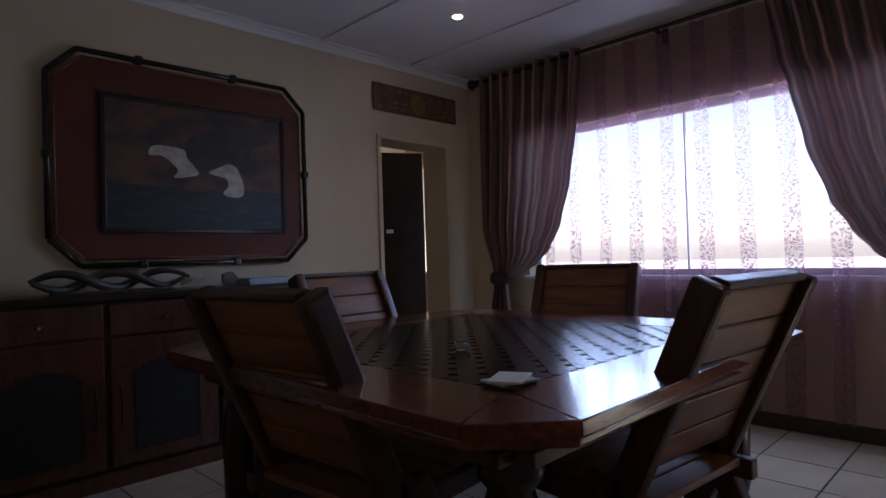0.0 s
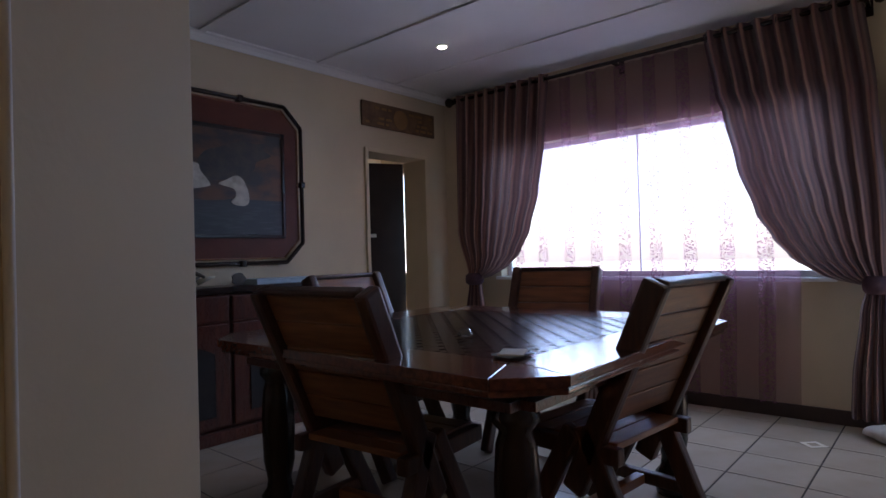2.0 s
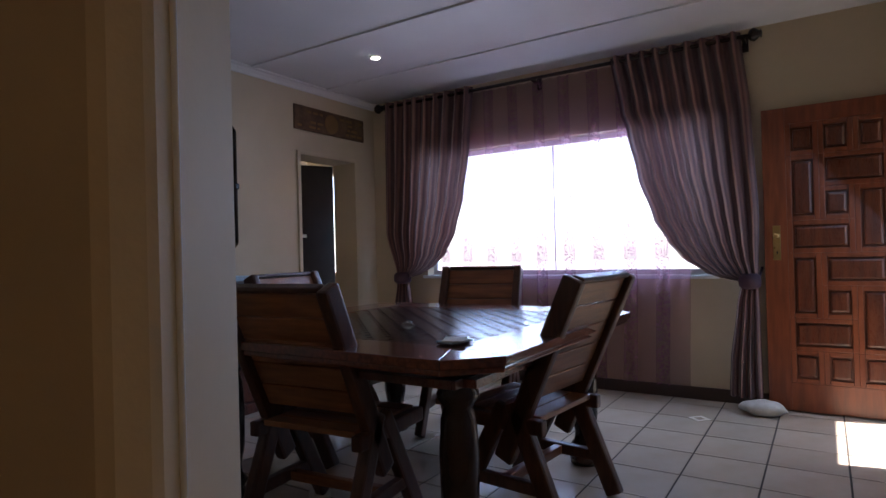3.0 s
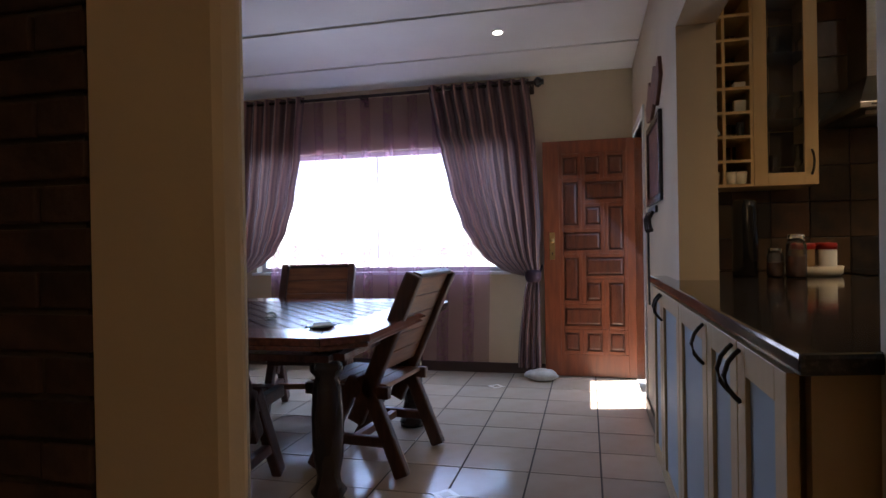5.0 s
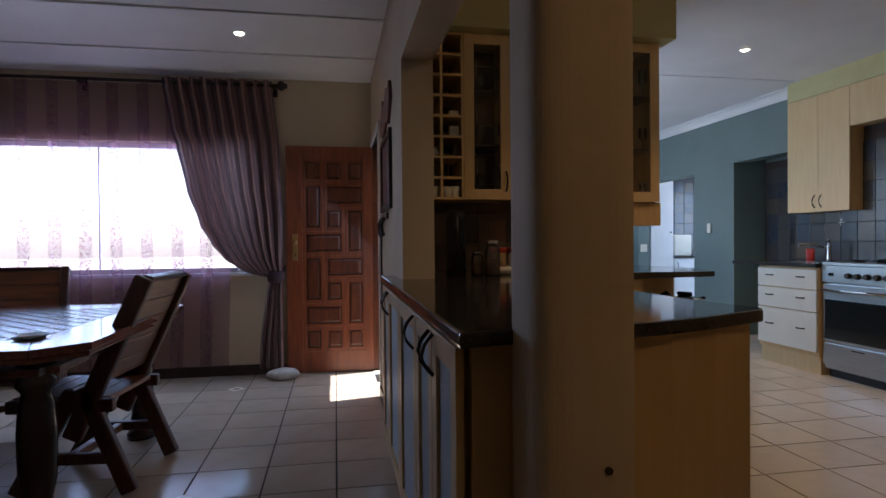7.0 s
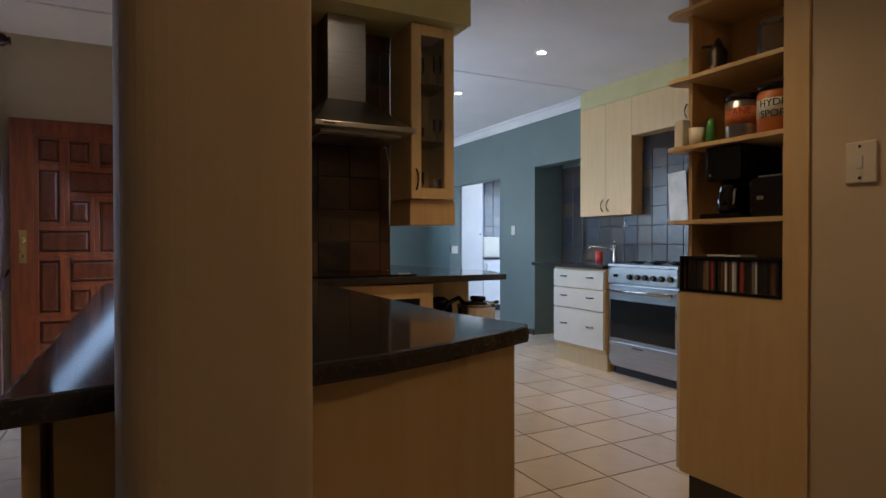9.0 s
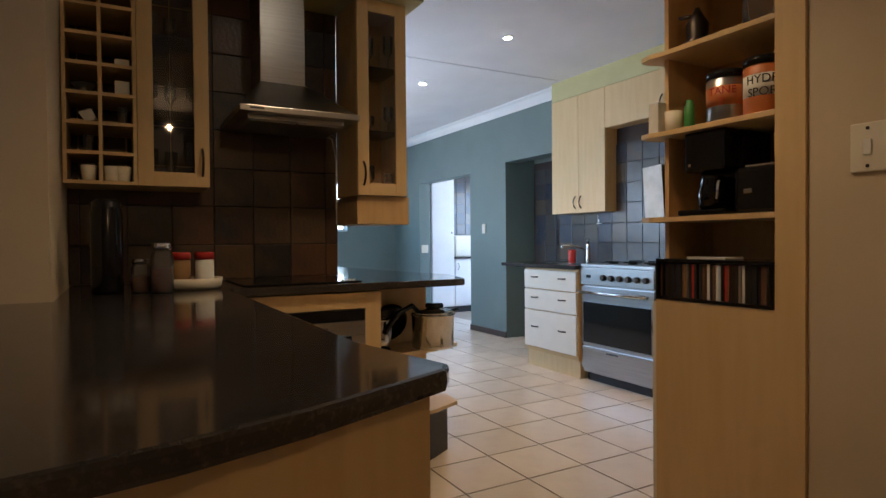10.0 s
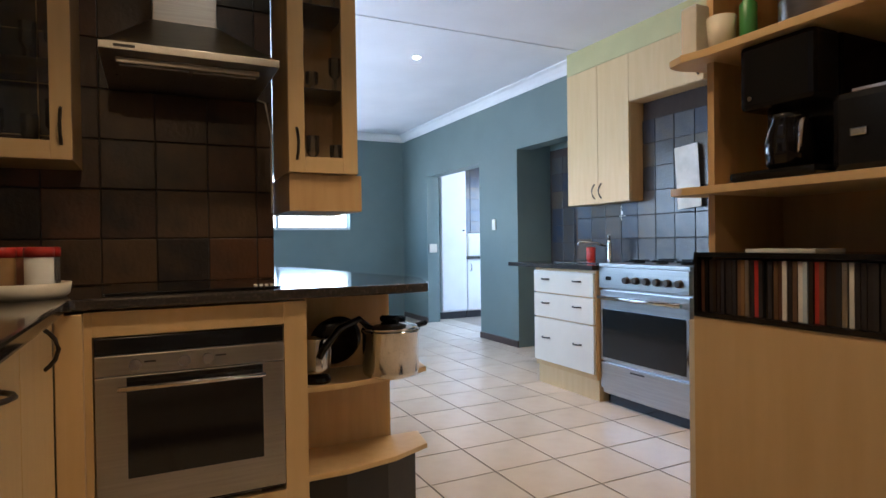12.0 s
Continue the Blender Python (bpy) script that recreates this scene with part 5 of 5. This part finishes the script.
def tub(x, y, r, h, z, body, band, label, words):
    t = thing("supplement_tub", (x, y, z), label, "tub", "tubs on the shelf")
    part("body", lathe([(r * 0.95, 0), (r, 0.006), (r, h * 0.82), (r * 0.93, h * 0.85)], (x, y, z + 0.001), 28), body, t)
    part("band", lathe([(r * 1.006, h * 0.3), (r * 1.006, h * 0.68)], (x, y, z + 0.001), 28), band, t, "printed wrap label")
    part("lid", lathe([(r * 1.01, h * 0.86), (r * 1.01, h * 0.99), (r * 0.95, h)], (x, y, z + 0.001), 28), "black", t)
    for i, w in enumerate(words):
        cu = bpy.data.curves.new("lettering", "FONT")
        cu.body, cu.size, cu.align_x, cu.extrude = w, r * 0.55, "CENTER", 0.0006
        o = new("lettering", cu)
        dg = bpy.context.evaluated_depsgraph_get()
        me = bpy.data.meshes.new_from_object(o.evaluated_get(dg))
        bpy.data.objects.remove(o)
        for v in me.vertices:
            # read from the front: letters run toward -x on a face turned to +y, a little toward the passage
            a = v.co.x / (r * 1.03) + 0.35
            v.co = (x - (r * 1.015 + v.co.z) * math.sin(a), y + (r * 1.015 + v.co.z) * math.cos(a), z + h * (0.52 - 0.22 * i) + v.co.y)
        bm = bmesh.new()
        bm.from_mesh(me)
        part("lettering", bm, "leather" if band == "paper" else "red", t)


tub(-0.217, UF - 0.08, 0.066, 0.17, 1.546, "steel", "orange", "grey and orange supplement tub with a dark lid", ["TANE", "7"])
tub(-0.355, UF - 0.08, 0.068, 0.18, 1.546, "orange", "paper", "orange supplement tub with a white label", ["HYDR", "SPOR"])
solid("spray_can", lathe([(0.016, 0), (0.018, 0.004), (0.018, 0.08), (0.012, 0.088), (0.012, 0.1)], (-0.09, UF - 0.05, 1.547), 18), "greenp", "small green can on the shelf", "can")
solid("paper_bag", box((0.01, UF - 0.05, 1.547), (0.055, UF - 0.005, 1.66), 0.004), "paper", "small white printed packet on the shelf", "packet")
solid("white_cup", lathe([(0.022, 0), (0.028, 0.006), (0.032, 0.07), (0.029, 0.07), (0.022, 0.008)], (-0.03, UF - 0.04, 1.547), 18), "cream", "white cup on the shelf", "cup")
solid("iron_grinder", both(lathe([(0.05, 0), (0.055, 0.01), (0.034, 0.03), (0.04, 0.08), (0.022, 0.11), (0.008, 0.14)], (-0.1, UF - 0.08, 1.836), 20), tube([(-0.1, UF - 0.08, 1.95), (-0.04, UF - 0.06, 1.955)], 0.007)), "iron", "dark metal grinder on the top shelf", "grinder")
solid("glass_jar", lathe([(0.05, 0), (0.054, 0.006), (0.054, 0.12), (0.045, 0.14)], (-0.33, UF - 0.09, 1.836), 20), "tumbler", "clear glass jar on the top shelf", "jar")
sw = thing("light_switch", (-0.68, -3.7, 1.395), "white wall plate with a rocker switch", "light switch")
part("plate", box((-0.728, -3.699, 1.33), (-0.638, -3.690, 1.46), 0.003), "cream", sw)
part("rocker", box((-0.69, -3.6905, 1.375), (-0.672, -3.686, 1.415), 0.001), "paper", sw)
for z in (1.345, 1.445):
    part("screw", lathe([(0.005, 0), (0.005, 0.002)], (-0.681, -3.6905, z), 8, "y"), "iron", sw)
solid("column_plug", lathe([(0.008, 0), (0.008, 0.006)], (-1.086, -1.77, 0.72), 10, "x"), "iron", "small dark screw plug in the column", "plug")

# stove wall: drawers, stove, wall units, sink
du = thing("drawer_unit", (2.54, -5.6, 0), "cream drawer unit under the sink worktop", "drawers")
part("carcass", box((2.19, -5.94, 0.15), (2.9, -5.275, 0.905)), "maple2", du)
part("plinth", box((2.2, -5.9, 0), (2.9, -5.3, 0.15)), "maple", du)
for z0, z1 in ((0.19, 0.52), (0.53, 0.71), (0.72, 0.885)):
    d = part("drawer", box((2.2, -5.274, z0), (2.895, -5.254, z1), 0.002), "cream", du)
    for x in (2.37, 2.74):
        handle((x, -5.254, (z0 + z1) / 2 + 0.02), (1, 0, 0), 0.09, (0, 1, 0), d)
solid("sink_worktop", box((2.185, -6.39, 0.908), (3.24, -5.235, 0.94), 0.004), "granite", "dark worktop around the sink", "worktop")
for x0 in (2.905,):
    u = thing("base_unit", (3.07, -5.8, 0), "cream base cabinet beside the drawers", "cabinet")
    part("carcass", box((2.905, -6.1, 0.0), (3.23, -5.6, 0.905)), "cream", u)
sk = thing("sink", (2.65, -5.7, 0.94), "steel sink with a mixer tap", "sink")
part("basin_rim", both(box((2.4, -5.92, 0.9405), (2.9, -5.45, 0.945), 0.002)), "chrome", sk)
part("mixer_tap", both(lathe([(0.024, 0), (0.022, 0.02), (0.018, 0.13), (0.02, 0.17)], (2.66, -5.82, 0.945), 16), tube([(2.66, -5.82, 1.06), (2.72, -5.72, 1.09), (2.78, -5.62, 1.10), (2.79, -5.61, 1.075)], 0.011), tube([(2.66, -5.82, 1.115), (2.62, -5.78, 1.15)], 0.009)), "chrome", sk)
solid("red_mug", lathe([(0.032, 0), (0.036, 0.005), (0.038, 0.11), (0.034, 0.11), (0.03, 0.01)], (2.86, -5.8, 0.946), 20), "red", "red plastic mug beside the sink", "mug")
so = thing("stove", (1.8, -5.6, 0), "freestanding stainless steel gas stove", "stove")
SX0, SX1, SF = 1.425, 2.182, -5.30
part("body", box((SX0, -5.94, 0.07), (SX1, SF - 0.02, 0.93), 0.004), "steel", so)
part("hob_plate", box((SX0 - 0.002, -5.94, 0.931), (SX1 + 0.002, SF + 0.005, 0.955), 0.004), "steel", so)
for x in (1.6, 1.8, 2.0):
    for y in (-5.75, -5.48):
        part("pan_support", both(box((x - 0.08, y - 0.006, 0.968), (x + 0.08, y + 0.006, 0.978)), box((x - 0.006, y - 0.09, 0.968), (x + 0.006, y + 0.09, 0.978)), lathe([(0.04, 0.956), (0.035, 0.968)], (x, y, 0), 14)), "black", so)
pp = part("control_panel", box((SX0, SF - 0.02, 0.79), (SX1, SF + 0.012, 0.928), 0.004), "steel", so)
for i in range(6):
    part("knob", lathe([(0.024, 0), (0.022, 0.02), (0.018, 0.028)], (1.49 + i * 0.085, SF + 0.012, 0.852), 18, "y"), "iron", pp)
part("clock", box((2.06, SF + 0.012, 0.845), (2.11, SF + 0.015, 0.87)), "black", pp)
od = part("oven_door", box((SX0 + 0.004, SF - 0.02, 0.30), (SX1 - 0.004, SF + 0.004, 0.775), 0.003), "steel", so)
part("glass", box((SX0 + 0.03, SF + 0.003, 0.32), (SX1 - 0.03, SF + 0.009, 0.65), 0.002), "blackglass", od)
part("door_bar", both(tube([(SX0 + 0.03, SF + 0.045, 0.73), (SX1 - 0.03, SF + 0.045, 0.73)], 0.013), box((SX0 + 0.05, SF, 0.722), (SX0 + 0.065, SF + 0.045, 0.738)), box((SX1 - 0.065, SF, 0.722), (SX1 - 0.05, SF + 0.045, 0.738))), "chrome", od)
dwr = part("warming_drawer", box((SX0 + 0.004, SF - 0.02, 0.11), (SX1 - 0.004, SF + 0.004, 0.285), 0.004), "steel", so)
part("badge", box((1.78, SF + 0.004, 0.252), (1.9, SF + 0.006, 0.262)), "kick", dwr)
part("toe_kick", box((SX0 + 0.02, -5.9, 0), (SX1 - 0.02, SF - 0.05, 0.07)), "black", so)
for a, b, z0, z1, depth in ((2.78, 3.165, 1.41, 2.53, 0), (2.43, 2.78, 1.41, 2.53, 0), (1.75, 2.43, 2.16, 2.53, 0)):
    u = thing("wall_unit", ((a + b) / 2, -5.9, z0), "pale maple wall cupboard with a plain door", "cabinet", "wall cupboards")
    part("carcass", box((a, -5.968, z0), (b, -5.832, z1)), "maple2", u)
    d = part("door", box((a + 0.002, -5.831, z0 + 0.002), (b - 0.002, -5.812, z1 - 0.002), 0.002), "maple", u)
    handle(((a + 0.04) if a > 2.5 or a < 2 else (b - 0.04), -5.812, z0 + 0.1), (0, 0, 1), 0.12, (0, 1, 0), d)
wall("bulkhead_stove", box((0.3, -5.968, 2.532), (3.165, -5.815, KC)), "olive", "yellow painted bulkhead above the wall cupboards", "bulkhead")
solid("recipe_sheet", (lambda b: (bmesh.ops.transform(b, matrix=Matrix.Translation((1.98, -5.92, 1.55)) @ Matrix.Rotation(radians(4), 4, "Y"), verts=b.verts), b)[1])(box((-0.1, -0.002, -0.22), (0.1, 0.002, 0.22))), "paper", "printed white sheet hanging by the stove", "sheet")
for nm, x, z, lab in (("wall_socket", 4.66, 1.30, "white switch plate on the green wall"), ("wall_socket", 2.66, 1.33, "white socket plate on the slate")):
    s_ = thing(nm, (x, -5.97, z), lab, "switch")
    part("plate", box((x - 0.035, -5.966, z - 0.06), (x + 0.035, -5.955, z + 0.06), 0.003), "cream", s_)
    part("rocker", box((x - 0.01, -5.956, z - 0.015), (x + 0.01, -5.952, z + 0.015), 0.001), "paper", s_)
s_ = thing("wall_socket", (6.45, -6.06, 1.03), "white socket plate in the doorway", "switch")
part("plate", box((6.438, -6.11, 0.97), (6.4495, -6.0, 1.09), 0.003), "cream", s_)

# scullery past the doorway
ct = thing("tall_cupboard", (6.9, -6.5, 0), "tall white cupboard in the bright scullery", "cupboard")
part("body", box((6.64, -6.68, 0.1), (7.28, -6.27, 2.35), 0.004), "white", ct)
part("plinth", box((6.66, -6.68, 0), (7.28, -6.27, 0.1)), "kick", ct)
part("door", box((6.62, -6.675, 0.12), (6.639, -6.28, 2.33), 0.003), "white", ct)
part("knob", lathe([(0.008, 0), (0.014, 0.02)], (6.6, -6.63, 1.28), 10, "x"), "iron", ct)
cb = thing("low_cupboard", (6.9, -7.2, 0), "low white cupboard with a dark top", "cupboard")
part("body", box((6.64, -8.2, 0.1), (7.28, -6.69, 0.86), 0.004), "white", cb)
part("plinth", box((6.66, -8.2, 0), (7.28, -6.69, 0.1)), "kick", cb)
for y0 in (-8.195, -7.69, -7.185):
    d = part("door", box((6.62, y0, 0.12), (6.639, y0 + 0.49, 0.84), 0.003), "white", cb)
    handle((6.62, y0 + 0.44, 0.74), (0, 0, 1), 0.11, (-1, 0, 0), d)
part("top", box((6.6, -8.2, 0.861), (7.28, -6.69, 0.89), 0.004), "granite", cb)
solid("bread_bin", both(box((6.8, -7.12, 0.891), (7.15, -6.8, 1.24), 0.02), *[box((6.793, -7.1, 0.93 + i * 0.05), (6.801, -6.82, 0.955 + i * 0.05)) for i in range(6)]), "cream", "cream ribbed bin on the cupboard", "bin")

# downlights
for i, (lx, ly) in enumerate(DOWN):
    z = CEIL if i < 2 else KC
    d = thing("downlight", (lx, ly, z), "small round lit downlight in the ceiling", "downlight", "ceiling downlights")
    part("trim_ring", lathe([(0.03, 0), (0.045, -0.0), (0.044, -0.006), (0.032, -0.008)], (lx, ly, z - 0.001), 20), "white", d)
    part("bulb", lathe([(0.028, -0.009), (0.026, -0.012)], (lx, ly, z), 20), "lampglow", d)

# ---- bricks, slates and floor tiles ----
def pieces(name, parent, mesh_of, places, material):
    cache = {}
    for key, at in places:
        if key not in cache:
            me = bpy.data.meshes.new(name)
            bm = mesh_of(key)
            bm.to_mesh(me)
            bm.free()
            me.materials.append(M[material])
            cache[key] = me
        o = new(name, cache[key])
        o.parent = parent
        o.location = at


bp = wall("brick_pier", box((-1.02, -0.335, 0), (-0.906, 0.5, CEIL)), "mortar", "dark face-brick pier against the wall", "brick pier")
pl = []
for r in range(33):
    z = r * 0.079
    ys = [-0.348 + (0 if r % 2 == 0 else -0.0) + j * 0.235 - (0.1175 if r % 2 else 0) for j in range(5)]
    for y in ys:
        a, b = max(y, -0.348), min(y + 0.225, 0.5)
        if b - a > 0.04:
            pl.append((round(b - a, 3), (-1.032 + random.uniform(-0.004, 0.004), a + random.uniform(-0.004, 0.004), z)))
pieces("brick", bp, lambda w: box((0, 0, 0.004), (0.13, w, 0.071), 0.005), pl, "brick")

sp = wall("slate_splashback", box((1.652, -3.028, TOP + 0.002), (1.6645, -1.762, 2.403)), "kick", "dark slate tiled wall behind the hob", "splashback")
pl = []
for i in range(8):
    for j in range(8):
        y, z = max(-3.027, -3.148 + i * 0.192), max(TOP + 0.004, 0.955 + j * 0.192)
        y1, z1 = min(-1.763, -3.148 + i * 0.192 + 0.188), min(2.402, 0.955 + j * 0.192 + 0.188)
        if y1 - y > 0.02 and z1 - z > 0.02:
            pl.append(((round(y1 - y, 4), round(z1 - z, 4)), (1.643 + random.uniform(-0.002, 0.002), y, z)))
pieces("slate_tile", sp, lambda k: box((0, 0, 0), (0.012, k[0], round(k[1], 4)), 0.003), pl, "slate")
sp = wall("slate_stove_wall", both(box((0.3, -5.968, 0.942), (3.245, -5.963, 2.16))), "grout", "blue-grey slate tiles above the sink and stove", "splashback")
pl = [((0.176, 0.176), (0.5 + i * 0.181, -5.963 + random.uniform(-0.001, 0.001), 0.946 + j * 0.18)) for i in range(15) for j in range(6)]
pieces("slate_tile", sp, lambda k: box((0, 0, 0), (k[0], 0.011, k[1]), 0.003), pl, "slateblue")
sp = wall("slate_recess", both(box((3.25, -6.4, 0.002), (4.2, -6.394, 2.07))), "grout", "blue-grey slate tiles in the recess", "splashback")
pl = [((0.176, 0.176), (3.255 + i * 0.181, -6.394 + random.uniform(-0.001, 0.001), 0.01 + j * 0.18)) for i in range(5) for j in range(11)]
pieces("slate_tile", sp, lambda k: box((0, 0, 0), (k[0], 0.011, k[1]), 0.003), pl, "slateblue")
sp = wall("slate_scullery", box((7.284, -8.2, 0.892), (7.297, -6.685, 2.35)), "grout", "slate tiles in the scullery", "splashback")
pl = [((0.176, 0.176), (7.276, -8.19 + i * 0.181, 0.9 + j * 0.18)) for i in range(8) for j in range(8)]
pieces("slate_tile", sp, lambda k: box((0, 0, 0), (0.011, k[0], k[1]), 0.003), pl, "slateblue")


def tiled(name, x0, x1, y0, y1, ox, oy, p, material, label):
    fl = solid(name, box((x0, y0, -0.1), (x1, y1, -0.0035)), "grout", label, "floor", "", "structure")
    pl, i0, i1 = [], math.floor((x0 - ox) / p), math.ceil((x1 - ox) / p)
    j0, j1 = math.floor((y0 - oy) / p), math.ceil((y1 - oy) / p)
    for i in range(i0, i1):
        for j in range(j0, j1):
            a, b = max(x0, ox + i * p + 0.004), min(x1, ox + (i + 1) * p - 0.004)
            c, d = max(y0, oy + j * p + 0.004), min(y1, oy + (j + 1) * p - 0.004)
            if b - a > 0.02 and d - c > 0.02:
                pl.append(((round(b - a, 3), round(d - c, 3)), (a, c, random.uniform(-0.0006, 0))))
    pieces("floor_tile", fl, lambda k: box((0, 0, -0.004), (k[0], k[1], 0.0), 0.0018), pl[:400], material)
    return fl


f1 = tiled("floor", -0.9, WX, DY, PY, 1.03, -0.92, 0.346, "tile", "beige ceramic tiles with dark joints")
for x, y in ((0.684, -0.574), (2.76, -0.49), (2.76, 0.91), (0.684, 0.81)):
    part("diamond_inset", prism([(x - 0.07, y), (x, y - 0.07), (x + 0.07, y), (x, y + 0.07)], 0.0005, 0.002), "ktile", f1, "small patterned diamond tile")
    part("diamond_inset", prism([(x - 0.035, y), (x, y - 0.035), (x + 0.035, y), (x, y + 0.035)], 0.0021, 0.003), "tile", f1)
tiled("floor_kitchen", -0.57, 7.3, -6.4, -2.2, 1.135, -4.03, 0.351, "ktile", "cream ceramic kitchen tiles with dark joints")
tiled("floor_lounge", -2.0, -0.9, -4.2, 1.2, 1.12, -4.02, 0.346, "tile", "beige ceramic tiles in the passage")
solid("floor_rest", both(box((-4.5, -6.0, -0.1), (-2.0, 2.57, -0.001)), box((-2.0, 1.2, -0.1), (-0.9, 2.57, -0.001)), box((-2.0, -6.0, -0.1), (-0.57, -4.2, -0.001)), box((-0.9, -2.2, -0.1), (1.66, DY, -0.001)), box((0.9, PY, -0.1), (4.2, 4.4, -0.001)), box((4.3, -8.3, -0.1), (7.5, -6.4, -0.001)), box((1.66, -2.9, -0.1), (7.3, -2.2, -0.11))), "tile", "plain beige floor beyond the tiles", "floor", "", "structure")
